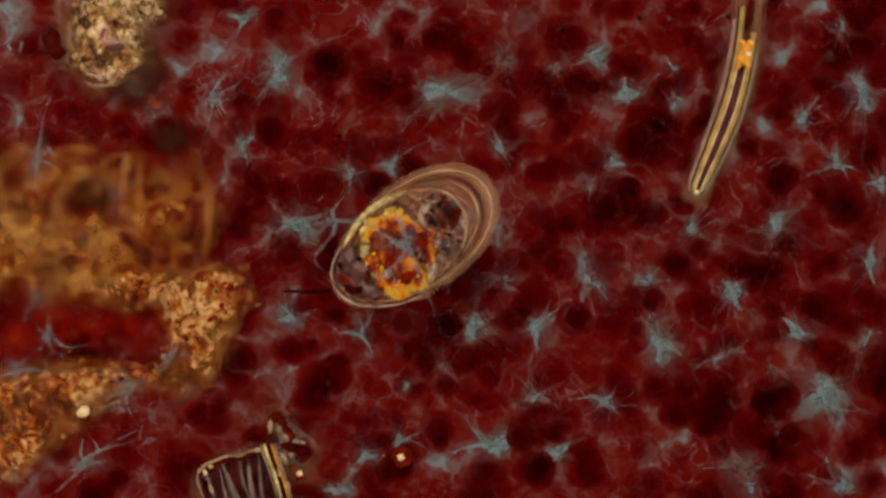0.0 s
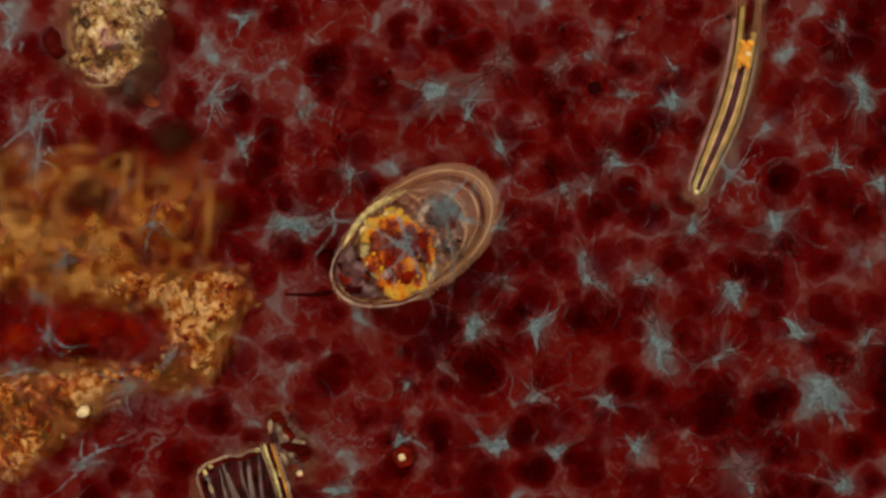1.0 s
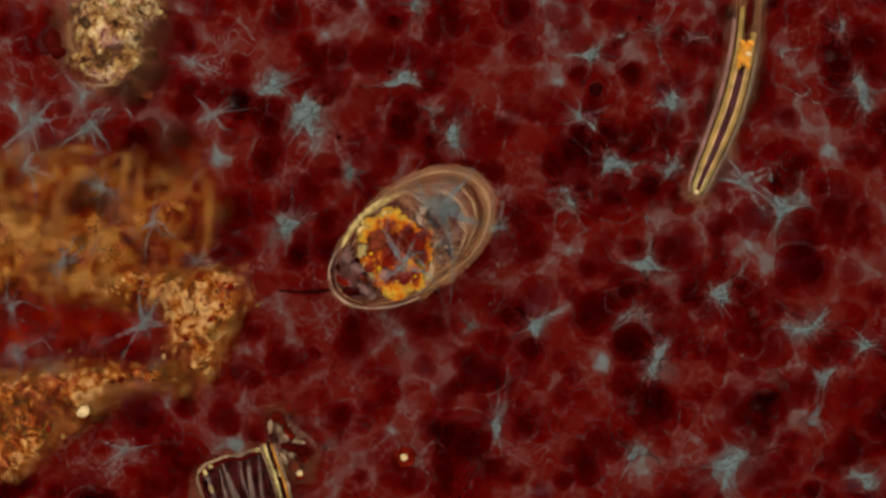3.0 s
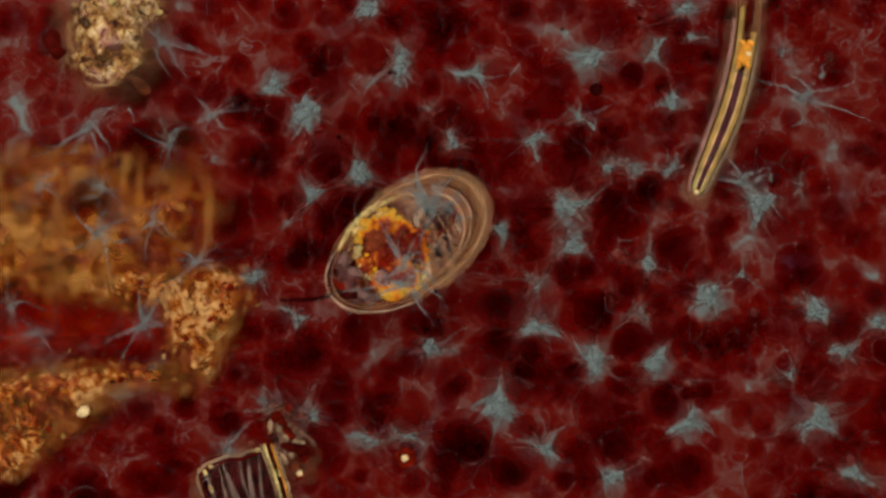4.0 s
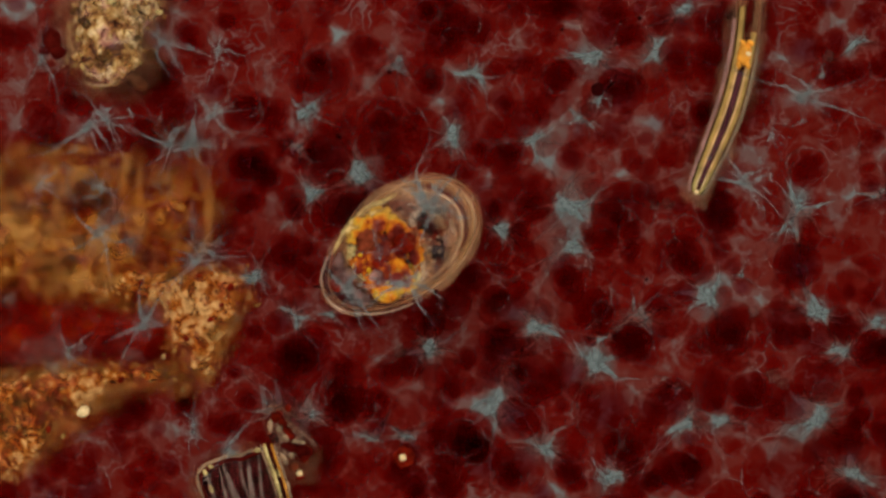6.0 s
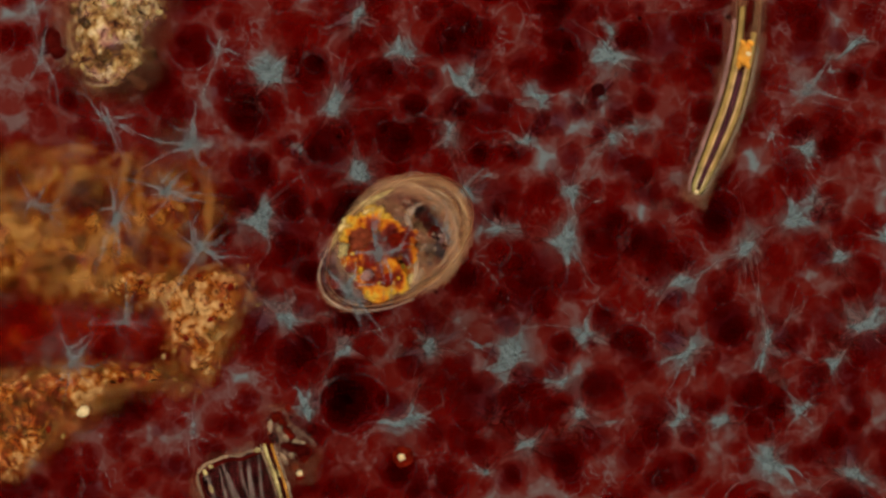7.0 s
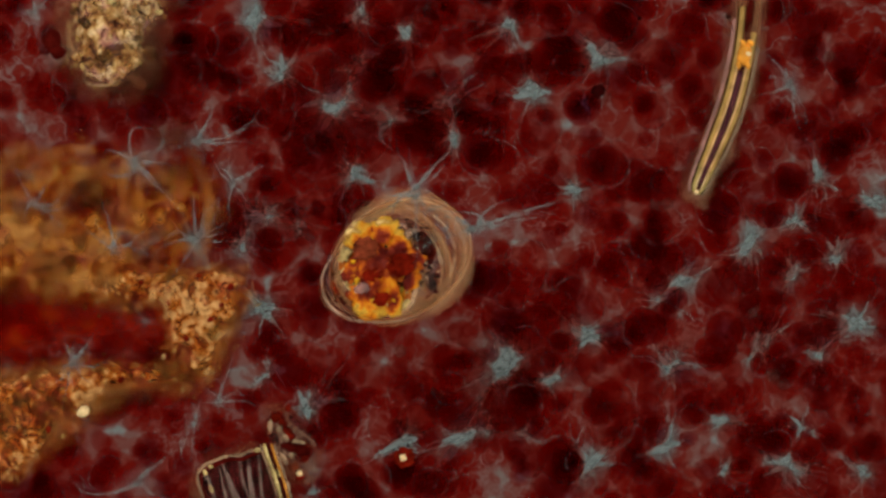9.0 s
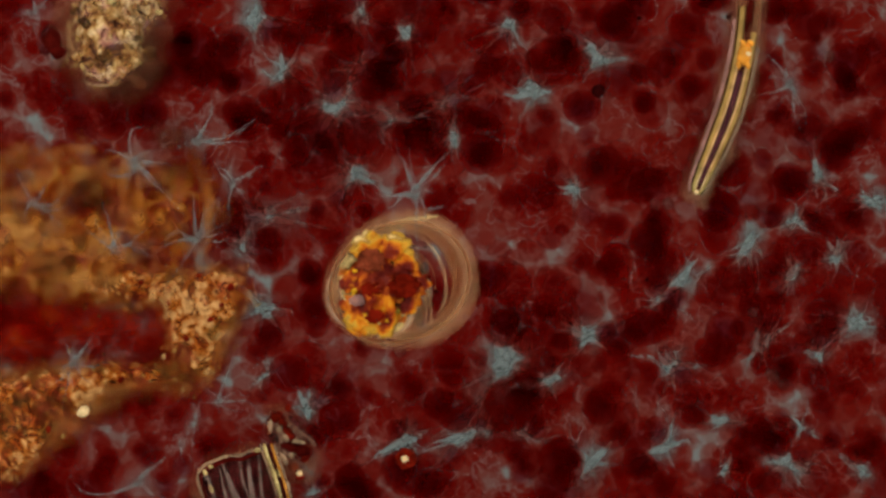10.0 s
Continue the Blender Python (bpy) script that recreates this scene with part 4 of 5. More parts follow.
def foam():
    cell(720, 95, 36, -1, 3.5)
    cell(825, 100, 32, -1, 2)
    cell(575, 130, 42, -1, 3)
    cell(660, 135, 36, -1, 2)
    cell(465, 310, 34, -1, 2)
    cell(300, 240, 46, -1, 1.6)
    cell(135, 602, 42, -1, 2.5)
    cell(910, 465, 32, -1, 2)
    cell(992, 470, 32, -1, 3)
    cell(1262, 700, 52, -1, 2)
    cell(1372, 705, 46, -1, 3)
    cell(1382, 312, 36, -1, 3)
    cell(1150, 385, 36, -1, 2)
    cell(1402, 165, 32, -1, 2)
    cell(818, 772, 56, 1, 6.4)
    cell(855, 662, 46, 0.5, 4)
    cell(1118, 608, 42, 2.4, 8.6)
    cell(1160, 730, 46, 1, 4)
    cell(1412, 470, 46, 2, 6.4)
    cell(1000, 290, 44, 2, 5)
    cell(428, 200, 36, 4, 11)
    cell(600, 742, 40, 7, 11)
    cell(512, 660, 38, 7.6, 11)
    cell(1150, 332, 42, 7, 11)
    cell(1282, 585, 38, 8, 11)
    cell(700, 250, 40, 6.4, 9)
    cell(850, 272, 42, 8, 11)
    cell(660, 140, 42, 6.5, 11)
    cell(866, 492, 36, 8, 11)
    cell(625, 715, 62, 6.2, 8.4)
    cell(340, 80, 46, 6.5, 11)
    cell(262, 200, 38, 8, 11)
    cell(985, 130, 40, 6.4, 9)
    cell(1260, 110, 46, 4, 8)
    cell(920, 740, 44, 4.2, 6.6)
    cell(545, 620, 44, 3.5, 6.6)
    cell(590, 110, 34, -1, 1)
    cell(790, 545, 46, 4.4, 6.6)
    cell(1100, 160, 46, 4.5, 6.4)
    cell(1330, 690, 40, 5, 8)
    cell(1140, 580, 40, 8.2, 11)
    cell(1400, 320, 36, 8.4, 11)
    cell(950, 340, 38, 8.4, 11)
    cell(1500, 110, 40, 8, 11)
    cell(1090, 40, 38, 8, 11)
    cell(1030, 190, 36, 7, 11)
    cell(240, 730, 54, 1, 4)
    cell(440, 290, 38, 4, 8)
    cell(1540, 620, 40, 4.6, 9)
    cell(1270, 370, 44, 5.5, 11)
    wisp(30, 45, 60, 0, 1, -1, 1.4)
    wisp(65, 285, 48, 80, 1.7, -1, 1.6)
    wisp(375, 175, 48, 60, 1.2, -1, 1.6)
    wisp(490, 130, 45, 80, 1.6, -1, 1)
    wisp(520, 393, 55, -10, 1.6, -1, 1.8)
    wisp(620, 308, 42, 90, 1.1, -1, 3.2)
    wisp(695, 290, 30, 80, 1.4, -1, 0.8)
    wisp(780, 165, 70, 15, 1.8, -1, 1.8)
    wisp(890, 110, 42, 0, 1.2, -1, 1.8)
    wisp(985, 122, 34, 80, 1.3, -1, 3)
    wisp(885, 260, 28, -40, 1.3, -1, 2)
    wisp(1050, 100, 38, 10, 1.4, -1, 1)
    wisp(1105, 168, 46, 0, 1.8, -1, 1.2)
    wisp(1190, 180, 34, 90, 1.5, -1, 6)
    wisp(1080, 290, 42, 60, 1.2, -1, 6)
    wisp(1050, 325, 28, 50, 1.4, -1, 1.5)
    wisp(1225, 405, 32, 45, 1, -1, 2)
    wisp(1292, 310, 38, 60, 1.5, 0.3, 2)
    wisp(1145, 498, 30, 60, 1.3, -1, 1.6)
    wisp(1050, 490, 42, -60, 2, -1, 1.8)
    wisp(835, 580, 72, 70, 1.1, -1, 1.6)
    wisp(948, 578, 42, 20, 1, -1, 3.4)
    wisp(880, 500, 42, 30, 1.6, -1, 1.4)
    wisp(1165, 600, 55, -60, 1.7, -1, 3)
    wisp(1300, 512, 45, 40, 1.3, -1, 1.6)
    wisp(1372, 410, 55, 75, 1.4, -1, 2.6)
    wisp(1415, 592, 34, 10, 1.3, -1, 2)
    wisp(1280, 628, 30, 35, 1.4, -1, 1.5)
    wisp(1540, 465, 26, -20, 1.3, -1, 1.2)
    wisp(1480, 290, 30, 80, 1.3, -1, 1.4)
    wisp(1522, 160, 55, -70, 1.5, -1, 3.5)
    wisp(1490, 60, 34, 90, 1.5, -1, 3.4)
    wisp(1560, 325, 36, 90, 1.5, -1, 1.6)
    wisp(1460, 690, 70, 40, 1.6, -1, 1.8)
    wisp(1522, 615, 48, 60, 1.4, -1, 1.5)
    wisp(1318, 832, 62, -70, 1.2, -1, 1.6)
    wisp(1070, 710, 32, 45, 1.2, -1, 3)
    wisp(945, 700, 38, 80, 1.6, -1, 1.4)
    wisp(782, 640, 38, 80, 1.3, -1, 3)
    wisp(880, 790, 45, 60, 1.4, -1, 1.4)
    wisp(985, 800, 35, 0, 1.5, -1, 1.5)
    wisp(655, 805, 34, -30, 1.4, -1, 1)
    wisp(150, 822, 48, 10, 1.7, -1, 1)
    wisp(85, 595, 34, 70, 1.1, -1, 1.8)
    wisp(30, 655, 40, 20, 1.4, -1, 1.2)
    wisp(235, 682, 34, 10, 1.7, -1, 2)
    wisp(515, 560, 30, -70, 1.5, -1, 1)
    wisp(300, 632, 30, 60, 1.4, -1, 1)
    wisp(1490, 860, 34, 0, 1.3, -1, 1.8)
    wisp(640, 592, 24, 80, 1, -1, 0.6)
    wisp(705, 780, 26, 80, 1.4, -1, 1.8)
    wisp(600, 868, 32, 20, 1.5, -1, 1.4)
    wisp(1420, 210, 26, 60, 1.4, -1, 1)
    wisp(720, 430, 40, 80, 1.6, -1, 1.6)
    wisp(1130, 790, 30, 70, 1.8, 0.6, 2)
    wisp(590, 390, 22, 0, 1.6, -1, 0.8)
    wisp(55, 220, 55, 75, 1.8, 0.6, 3.2)
    wisp(45, 297, 34, 60, 1, 1.6, 3.6)
    wisp(180, 332, 26, -50, 1.4, 1.8, 6.5)
    wisp(375, 205, 34, 10, 1.3, 1.4, 6)
    wisp(543, 198, 52, 30, 1.7, 1, 6.2)
    wisp(480, 155, 36, 50, 1.5, 1.6, 6)
    wisp(340, 112, 30, -40, 1.5, 1.8, 3.4)
    wisp(718, 138, 44, -20, 1.2, 1.8, 3.4)
    wisp(800, 238, 42, 80, 1.2, 1.6, 11)
    wisp(510, 402, 50, 30, 1.5, 1.7, 3.4)
    wisp(785, 370, 56, 80, 1.6, 0.9, 3.4)
    wisp(876, 402, 30, 20, 1.1, 0.8, 3.6)
    wisp(1045, 97, 34, 10, 1.3, 1, 3.4)
    wisp(1030, 213, 34, -20, 1.5, 1.6, 6.2)
    wisp(1165, 55, 28, -50, 1.3, 1.6, 3.4)
    wisp(1105, 292, 46, 0, 1.5, 1.6, 3.3)
    wisp(1005, 360, 34, 0, 1.8, 1.6, 3.4)
    wisp(1318, 322, 56, -40, 1.5, 1.5, 6.4)
    wisp(1380, 372, 48, 70, 1.2, 2, 4)
    wisp(1146, 466, 42, 70, 1.2, 1.6, 5.6)
    wisp(1160, 640, 62, 80, 1.5, 1.6, 3.6)
    wisp(1130, 562, 42, 10, 1.5, 1.5, 6.4)
    wisp(1268, 525, 44, -20, 1.4, 1.7, 3.4)
    wisp(1425, 580, 48, 10, 1.4, 1.6, 3.5)
    wisp(1458, 672, 36, 60, 1.3, 1.6, 3.4)
    wisp(1440, 742, 44, 80, 1.2, 1.7, 3.2)
    wisp(1300, 818, 60, 40, 1.4, 1.6, 3.6)
    wisp(1122, 802, 44, 60, 1.6, 1.8, 3.3)
    wisp(880, 750, 46, 80, 1.7, 1.3, 3.3)
    wisp(840, 576, 36, 10, 1.5, 1.6, 3.2)
    wisp(580, 790, 34, 40, 1.5, 1.6, 3.2)
    wisp(612, 852, 44, 30, 1.4, 1.5, 3)
    wisp(480, 812, 38, 80, 1.5, 1.4, 3.3)
    wisp(225, 795, 34, 10, 1.5, 1.4, 3.4)
    wisp(110, 466, 28, 20, 1.4, 1, 3.4)
    wisp(270, 392, 26, 80, 1.4, 1, 5.4)
    wisp(30, 625, 44, 50, 1.3, 1.8, 3.6)
    wisp(1527, 850, 42, -40, 1.4, 1.6, 3.6)
    wisp(740, 10, 40, 0, 1.5, 1.4, 3.3)
    wisp(1532, 612, 34, 40, 1.2, 1.5, 3.4)
    wisp(715, 470, 34, 80, 1.4, 1.8, 5)
    wisp(150, 165, 34, -20, 1.6, 1.8, 3.6)
    wisp(705, 115, 46, 75, 1.4, 3.4, 6.2)
    wisp(830, 130, 30, 10, 1.5, 3.2, 6.4)
    wisp(290, 72, 46, -20, 1.5, 3.4, 6.2)
    wisp(155, 225, 48, 40, 1.4, 3.3, 6.1)
    wisp(302, 255, 26, -60, 1.5, 4, 6.4)
    wisp(68, 332, 28, 80, 1.3, 3.4, 6.2)
    wisp(175, 412, 44, 50, 1.4, 3.2, 6.4)
    wisp(350, 462, 30, 20, 1.5, 3.2, 6.4)
    wisp(450, 490, 32, 50, 1.6, 3.4, 6.4)
    wisp(256, 575, 50, 60, 1.3, 3, 6.6)
    wisp(65, 588, 36, 10, 1.6, 3.2, 5)
    wisp(120, 622, 30, -60, 1.5, 5, 7.5)
    wisp(551, 340, 46, 60, 1.2, 3.4, 7)
    wisp(635, 308, 60, 80, 1.1, 3.2, 8.15)
    wisp(795, 255, 46, 80, 1.2, 3.4, 5.4)
    wisp(765, 365, 58, 10, 1.4, 3.3, 6)
    wisp(886, 406, 32, -20, 1.4, 3.5, 6.6)
    wisp(1048, 102, 52, 20, 1.3, 3.3, 6.4)
    wisp(1160, 90, 38, 80, 1.3, 3.2, 6.8)
    wisp(945, 246, 32, 0, 1.6, 3.2, 6.4)
    wisp(1008, 362, 62, 15, 1.4, 3.3, 6.6)
    wisp(1110, 288, 30, -40, 1.6, 3.3, 5)
    wisp(1345, 352, 58, -35, 1.4, 3.5, 5.2)
    wisp(1408, 372, 42, 80, 1.6, 5, 6.8)
    wisp(1425, 175, 62, -5, 1.7, 3.4, 6.6)
    wisp(1005, 440, 40, 35, 1.9, 3.4, 6.6)
    wisp(950, 500, 40, 30, 1.8, 3.4, 6)
    wisp(1252, 525, 48, -50, 1.4, 3.4, 6.6)
    wisp(1160, 640, 50, 50, 1.6, 3.6, 5)
    wisp(1052, 640, 56, 80, 1.4, 3.3, 6.4)
    wisp(945, 582, 58, 40, 1.2, 3.3, 6.8)
    wisp(1445, 552, 46, -10, 1.5, 3.4, 6.4)
    wisp(1490, 622, 40, -20, 1.3, 3.4, 6.4)
    wisp(1550, 572, 34, 60, 1.3, 3.4, 6.4)
    wisp(1440, 738, 70, 50, 1.2, 3.2, 6.6)
    wisp(1220, 745, 42, 80, 1.5, 3.4, 6.6)
    wisp(1280, 745, 32, 0, 1.6, 4.5, 11)
    wisp(885, 715, 58, 80, 1.6, 3.3, 6.6)
    wisp(758, 612, 40, 80, 1.3, 3.2, 8.15)
    wisp(541, 735, 56, 80, 1.1, 3.3, 6.4)
    wisp(520, 560, 30, -60, 1.4, 3.4, 6.6)
    wisp(665, 770, 44, 40, 1.5, 3.3, 6.2)
    wisp(720, 772, 38, -30, 1.6, 3.2, 6.2)
    wisp(960, 795, 42, -20, 1.4, 3.5, 6.6)
    wisp(1085, 845, 38, 30, 1.4, 3.4, 6.6)
    wisp(1512, 840, 52, -30, 1.4, 3.4, 8.35)
    wisp(490, 722, 34, -20, 1.6, 3.4, 6.6)
    wisp(405, 790, 34, 60, 1.8, 3.4, 6)
    wisp(720, 500, 46, 10, 1.5, 3.6, 6.6)
    wisp(1400, 660, 22, 30, 1.3, 3.4, 5)
    wisp(20, 545, 26, -60, 1.4, 2, 5.6)
    wisp(905, 632, 30, 60, 1.4, 4, 6.5)
    wisp(1210, 18, 34, 30, 1.6, 3.4, 6.4)
    wisp(650, 15, 40, 50, 1.4, 3.2, 5.6)
    wisp(60, 20, 36, 30, 1.5, 6.4, 11)
    wisp(190, 214, 30, -60, 1.3, 6.2, 7.95)
    wisp(72, 105, 30, 80, 1.8, 6.3, 8.55)
    wisp(345, 255, 60, 0, 1.9, 6.2, 7.75)
    wisp(482, 130, 52, 40, 1.6, 6.1, 7.75)
    wisp(595, 185, 56, 75, 1.2, 6.1, 7.95)
    wisp(385, 90, 30, 60, 1.5, 6.2, 7.75)
    wisp(630, 30, 36, 60, 1.3, 6.2, 11)
    wisp(706, 95, 36, 10, 1.5, 6.1, 7.75)
    wisp(830, 150, 42, 85, 1.9, 6.2, 7.75)
    wisp(950, 178, 34, -60, 1.6, 6.2, 7.85)
    wisp(1080, 98, 52, -5, 1.7, 6.3, 7.95)
    wisp(1430, 160, 64, -5, 1.3, 6.4, 7.95)
    wisp(1430, 262, 38, 60, 1.2, 6.3, 7.75)
    wisp(930, 250, 26, 20, 1.5, 6.2, 7.75)
    wisp(1082, 242, 30, 80, 1.5, 6.2, 7.95)
    wisp(455, 387, 54, 15, 1.4, 6.6, 7.95)
    wisp(822, 340, 38, 10, 1.6, 6.6, 7.95)
    wisp(890, 405, 34, -10, 1.8, 6.5, 8.15)
    wisp(1000, 425, 54, 30, 1.1, 6.3, 8.75)
    wisp(1012, 338, 30, -30, 1.4, 6.2, 8.55)
    wisp(1405, 393, 48, 20, 1.4, 6.6, 8.15)
    wisp(1328, 428, 44, 85, 1.5, 6.3, 11)
    wisp(1486, 455, 36, -60, 1.2, 6.4, 8.55)
    wisp(1205, 500, 44, 10, 1.3, 6.6, 11)
    wisp(1215, 622, 46, 30, 1.5, 6.2, 7.95)
    wisp(1356, 608, 42, 80, 1.7, 6.3, 8.15)
    wisp(1040, 595, 36, 10, 1.7, 6.4, 7.95)
    wisp(905, 632, 64, 75, 1.5, 6.3, 7.95)
    wisp(880, 740, 44, 80, 1.2, 6.4, 8.15)
    wisp(1022, 740, 46, 70, 1.4, 6.2, 7.95)
    wisp(940, 785, 44, 10, 1.4, 6.3, 7.95)
    wisp(992, 676, 34, 0, 1.5, 6.4, 7.75)
    wisp(1205, 745, 32, 20, 1.4, 6.4, 8.35)
    wisp(1362, 820, 46, 80, 1.3, 6.4, 7.95)
    wisp(1416, 722, 28, 10, 1.4, 6.4, 7.95)
    wisp(1530, 580, 62, 0, 1.5, 6.4, 8.15)
    wisp(495, 552, 58, -20, 1.8, 6.3, 7.95)
    wisp(603, 612, 42, 70, 1.3, 6.3, 7.95)
    wisp(712, 745, 42, 40, 1.4, 6.3, 8.15)
    wisp(547, 725, 36, 85, 1.6, 6.6, 11)
    wisp(342, 760, 34, 80, 1.6, 6.3, 8.15)
    wisp(130, 640, 42, 60, 1.4, 6.4, 11)
    wisp(225, 570, 32, -30, 1.6, 6.4, 7.95)
    wisp(352, 440, 44, 60, 1.3, 6.3, 7.75)
    wisp(205, 390, 40, 60, 1.8, 6.2, 7.85)
    wisp(295, 340, 44, 10, 1.5, 6.4, 7.95)
    wisp(60, 360, 34, -40, 1.4, 6.2, 11)
    wisp(615, 512, 40, -60, 1.5, 6.2, 8.55)
    wisp(1125, 222, 26, -20, 1.5, 6.3, 7.75)
    wisp(670, 450, 36, 80, 1.5, 6.3, 7.55)
    wisp(1480, 640, 34, 60, 1.4, 6.4, 7.95)
    wisp(1452, 360, 26, -40, 1.6, 6.4, 7.55)
    wisp(352, 250, 52, 15, 1.2, 7.95, 11)
    wisp(412, 325, 34, 60, 1.1, 7.85, 11)
    wisp(470, 383, 60, 0, 1.6, 8.05, 11)
    wisp(432, 430, 36, 80, 1.5, 8.05, 11)
    wisp(238, 290, 48, -60, 1.5, 7.95, 11)
    wisp(350, 422, 40, 60, 1.5, 8.05, 11)
    wisp(200, 440, 32, -40, 1.5, 7.85, 11)
    wisp(596, 185, 82, 65, 1.1, 8.05, 11)
    wisp(690, 205, 60, 10, 1.9, 8.05, 11)
    wisp(450, 32, 48, 75, 1.3, 7.85, 11)
    wisp(735, 342, 44, 70, 1.3, 7.95, 11)
    wisp(845, 405, 48, 10, 2, 8.15, 9.8)
    wisp(625, 310, 38, 60, 1.5, 8.15, 11)
    wisp(945, 160, 42, -70, 1.4, 7.85, 11)
    wisp(1062, 98, 54, -15, 1.7, 8.05, 11)
    wisp(898, 45, 32, 30, 1.5, 7.95, 11)
    wisp(1400, 150, 48, -40, 1.5, 7.95, 11)
    wisp(1032, 592, 48, -20, 1.5, 8.05, 11)
    wisp(1403, 485, 38, 60, 1.3, 8.05, 11)
    wisp(1480, 455, 28, 30, 1.4, 8.35, 11)
    wisp(1405, 395, 30, 0, 1.6, 8.15, 11)
    wisp(1448, 315, 30, 60, 1.3, 7.95, 11)
    wisp(1548, 357, 38, 10, 1.4, 7.75, 11)
    wisp(1510, 575, 52, 15, 1.5, 8.15, 11)
    wisp(895, 640, 76, 65, 1.3, 7.95, 11)
    wisp(822, 770, 52, 40, 1.8, 7.95, 11)
    wisp(970, 675, 34, 20, 1.5, 7.95, 11)
    wisp(1045, 825, 50, 60, 1.4, 7.95, 11)
    wisp(1388, 822, 50, -20, 1.4, 7.95, 11)
    wisp(1356, 600, 32, 80, 1.5, 8.35, 11)
    wisp(1452, 622, 32, 60, 1.4, 8.15, 11)
    wisp(1190, 650, 32, 60, 1.5, 8.15, 11)
    wisp(1178, 790, 38, 60, 1.6, 8.15, 11)
    wisp(465, 545, 36, 0, 1.6, 7.95, 11)
    wisp(248, 852, 56, 25, 1.5, 7.95, 11)
    wisp(345, 745, 34, 80, 1.5, 8.15, 11)
    wisp(715, 782, 38, 80, 1.4, 8.05, 11)
    wisp(388, 710, 28, 20, 1.3, 8.25, 11)
    wisp(1525, 832, 32, -50, 1.3, 8.35, 11)
    wisp(1020, 335, 28, -50, 1.4, 8.55, 11)
    wisp(500, 130, 34, 70, 1.6, 7.75, 11)
    wisp(640, 118, 40, 30, 1.4, 7.95, 11)
    wisp(800, 180, 34, 60, 1.4, 7.85, 11)
    wisp(720, 60, 34, 70, 1.4, 7.95, 11)
    rng = random.Random(77)
    for _ in range(40):
        t = rng.uniform(-2, 9)
        wisp(rng.uniform(420, 1568), rng.uniform(0, 882), rng.uniform(15, 26), rng.uniform(0, 180), rng.uniform(1, 2.2), t, t + rng.uniform(2, 3.5))


foam()
for spec in GAPS:
    build_wisp(*spec)


def in_gap(x, y, r, since, till):
    """Whether a bubble would cover the middle of a grey star while both are up."""
    return any(a < till - 0.4 and b > since + 0.4 and math.hypot(x - gx, y - gy) < r + 0.16 * size for gx, gy, size, a, b, _, _ in GAPS)


def bubbles():
    rng = random.Random(21)
    while len(ROUND) < 300:
        t = rng.uniform(-3.5, 9.2)
        x, y, r, till = rng.uniform(-30, 1600), rng.uniform(-30, 910), rng.uniform(30, 58), t + rng.uniform(2.6, 5.0)
        if in_gap(x, y, r, t, till):
            continue
        ob = new("foam_bubble", rng.choice(ROUNDS))
        ob.scale = (r * 0.002, r * 0.002, 1)
        ob.parent = bed_sheet
        up = 0.0085 + 0.000015 * len(ROUND)
        ob.location = spot(x, y, up)
        ROUND.append((ob, x, y, t, till, up, -0.005))
    for i in range(15):
        t = -3.0 + 0.85 * i
        domes = []
        while len(domes) < 175:
            x, y, r = rng.uniform(-30, 1600), rng.uniform(-30, 910), rng.uniform(14, 26) + rng.random() ** 2 * 20
            if not in_gap(x, y, r, t, t + 3.9):
                p = spot(x, y)
                domes.append((p.x, p.y, r * 0.002, rng))
        ob = tagged(new("bubble_layer", dome_mesh("bubble_layer", domes)), kind="stuff")
        ob.parent = bed_sheet
        SHEETS.append((ob, 784, 441, t, t + 3.9, 0.0138 + 0.00015 * i, -0.005))
    domes = []
    while len(domes) < 1700:
        x, y, r = rng.uniform(-1500, 3060), rng.uniform(-1300, 2180), rng.uniform(16, 52)
        far = math.hypot(max(-x, x - 1568, 0), max(-y, y - 882, 0))
        if far > 25 and rng.random() < 1.1 - far / 1500:
            p = spot(x, y)
            domes.append((p.x, p.y, r * 0.002, rng))
    ob = tagged(new("bubble_layer", dome_mesh("bubble_layer", domes)), kind="stuff")
    ob.parent = bed_sheet
    ob.location = (0, 0, 0.012)


bubbles()


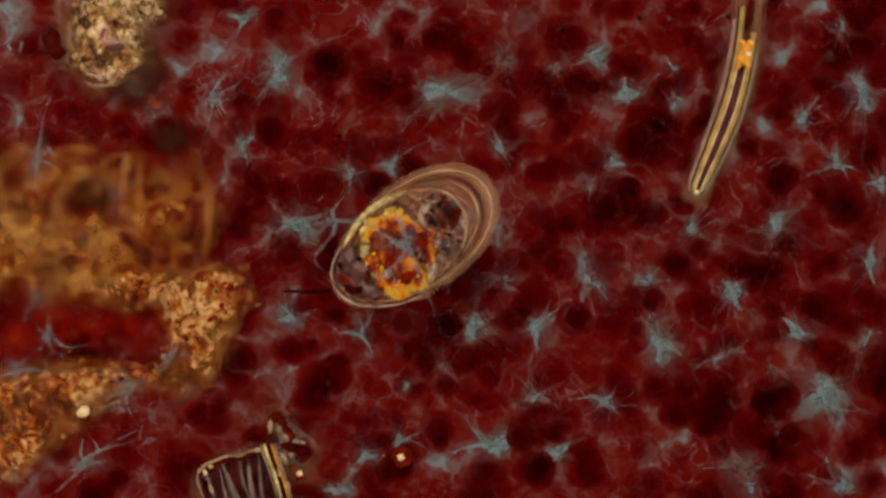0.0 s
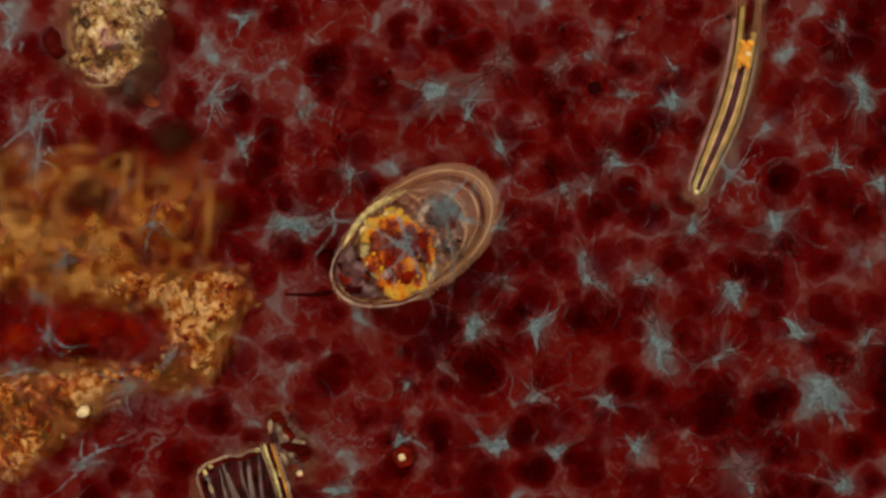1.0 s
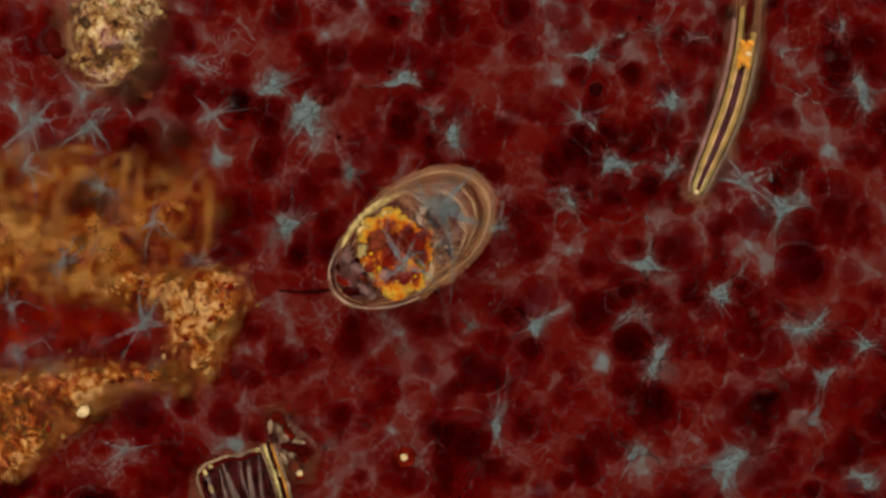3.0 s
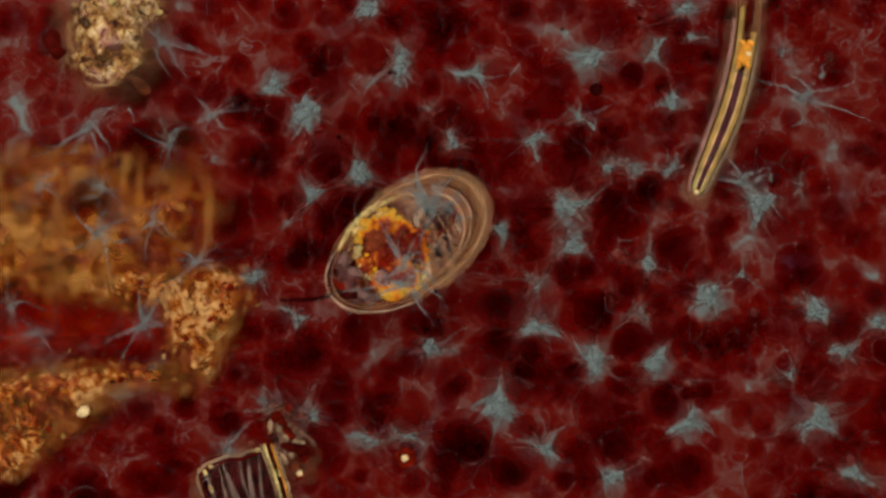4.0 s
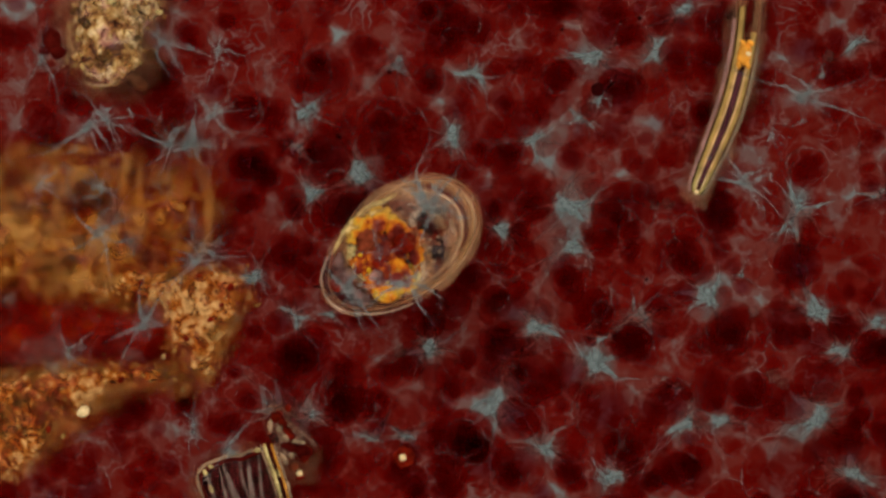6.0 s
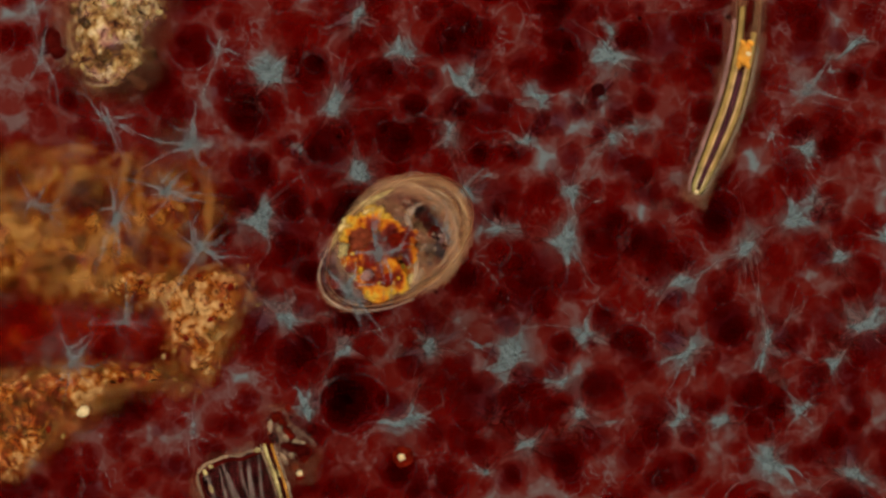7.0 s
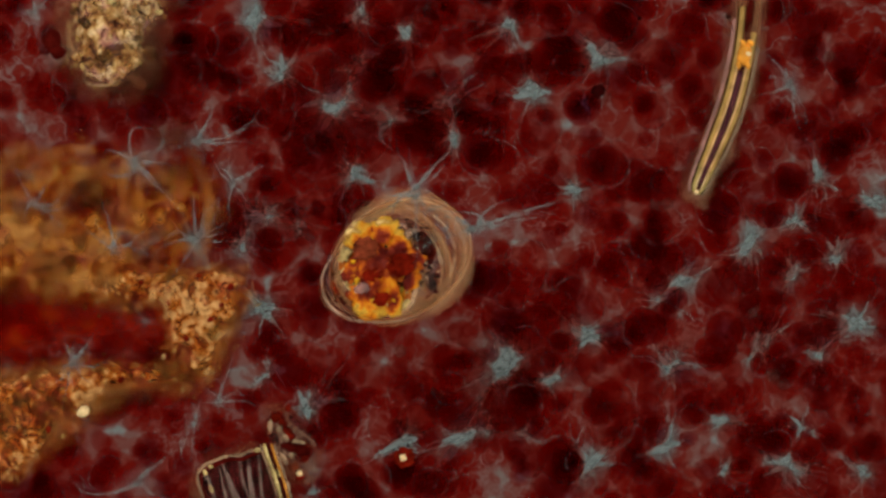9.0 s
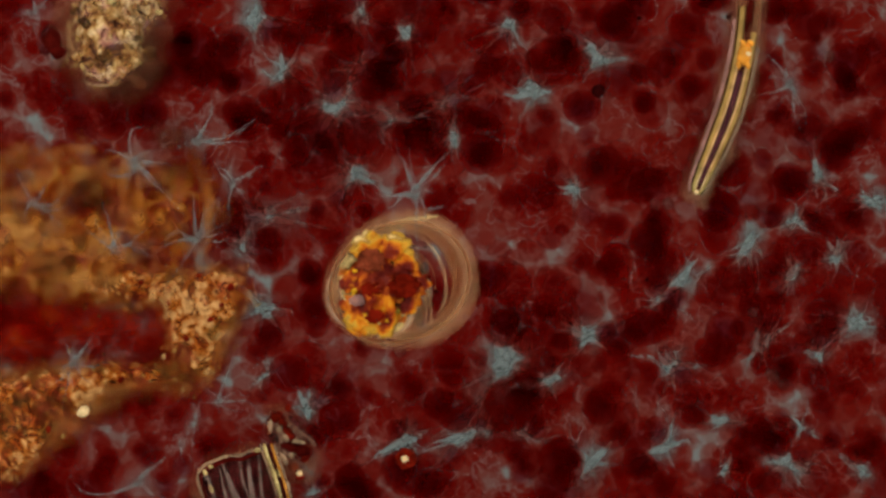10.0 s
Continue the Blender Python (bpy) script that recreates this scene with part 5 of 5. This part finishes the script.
def motions():
    walk(bed_sheet, [(0, pose(0, 0, 0)), (5, pose(0, 0, -0.00125)), (10, pose(0, 0, -0.0025))])
    for ob, x, y, since, till, up, low in WISPS + DARK + ROUND + SHEETS:
        high = up - 0.2 * min(0.02, up - low)
        keys = [(0, up if since <= 0 else low), (since - 0.5, low), (since + 0.5, up), (till - 0.5, high), (till + 0.5, low), (10, high if till >= 10 else low)]
        if up > 0.5:
            keys[1:3] = [(since - 0.9, low), (since - 0.5, 1.16), (since + 0.5, up)]
            keys[-2:-1] = [(till + 0.5, 1.16), (till + 0.9, low)]
            keys[-1] = (10, high if till >= 10 else low)
        keys = sorted(k for i, k in enumerate(keys) if 0 < k[0] < 10 or i in (0, len(keys) - 1))
        q = ob.rotation_quaternion if ob.rotation_mode == "QUATERNION" else ob.rotation_euler.to_quaternion()
        walk(ob, [(t, Matrix.Translation(spot(x, y, z)) @ q.to_matrix().to_4x4()) for t, z in keys])
    rows = ((0, 733, 421, 0.21, 0, 36), (2.5, 731, 422, 0.22, 3, 36), (4.5, 720, 432, 0.30, 16, 37), (5.5, 717, 434, 0.36, 24, 37),
            (7.5, 706, 425, 0.55, 42, 38), (8.5, 704, 448, 0.72, 54, 35), (9.2, 709, 466, 0.90, 66, 28), (10, 707, 500, 1.1, 78, 20))
    walk(protist, [(t, Matrix.Translation(spot(x, y, z)) @ pose(0, 0, 0, 0, ry, rz)) for t, x, y, z, ry, rz in rows])
    # the soft inside keeps facing up while the shell tilts: places of food and plug from the shell's middle, and how the plasm lags
    inner = ((0, -29, 33, 0, 0, 0), (2.5, -29, 32, 0, 0, 0), (4.5, -30, 24, 0, 2, -0.01), (5.5, -30, 22, 0, 4, -0.015), (7.5, -40, 30, -4, 14, -0.03), (8.5, -37, 27, -8, 27, -0.06), (9.2, -37, 18, -12, 38, -0.10), (10, -36, 8, -14, 58, -0.16))
    for ob in protist.children:
        kind = ob.name.split(".")[0]
        if kind not in ("food_mass", "mouth_plug", "cytoplasm"):
            continue
        keys = []
        for (t, x, y, z, ry, rz), (_, fx, fy, spin, slip, sink) in zip(rows, inner):
            whole = pose(0, 0, 0, 0, ry, rz).inverted()
            s = 0.002 * (1 - z / HIGH)
            if kind == "food_mass":
                keys.append((t, whole @ Matrix.Translation((fx * s, -fy * s, 0.02 + 0.0005 * ry)) @ pose(0, 0, 0, 0, 0, rz + spin)))
            elif kind == "mouth_plug":
                keys.append((t, whole @ pose(0, 0, 0, 0, 0, rz) @ Matrix.Translation((slip * s, 0, sink))))
            else:
                keys.append((t, pose(0, 0, 0, 0, -ry, 0) @ pose(-0.000015 * ry * ry, 0, -0.0028 * ry, 0, 0.55 * ry, 0)))
        walk(ob, keys)
    walk(thread, [(0, pose(0, 0, 0)), (1.2, pose(0, 0.004, 0, 0, 0, 2)), (2.5, pose(0, 0, 0, 0, 0, -2)), (4, pose(0.01, 0.01, 0, 0, 0, 3)), (5.5, pose(0.13, -0.03, -0.13)), (7, pose(0.32, -0.06, -0.18)), (10, pose(0.50, 0, 0))])
    walk(spore, [(t, Matrix.Translation(spot(x, y, 0.06))) for t, x, y in ((0, 1050, 153), (1, 1052, 156), (2.5, 1054, 158), (5.5, 1057, 158), (7.5, 1059, 160), (10, 1059, 161))])
    walk(oval, [(t, Matrix.Translation(spot(x, y, 0.02))) for t, x, y in ((0, 270, 180), (1, 265, 177), (2.5, 256, 165), (4.5, 246, 150), (10, 240, 142))])
    walk(round_bead, [(t, Matrix.Translation(spot(x, y, 0.034))) for t, x, y in ((0, 712, 809), (1, 714, 809), (2.5, 717, 809), (4.5, 719, 811), (5.5, 717, 810), (7.5, 713, 809), (9, 716, 810), (10, 719, 812))])


motions()
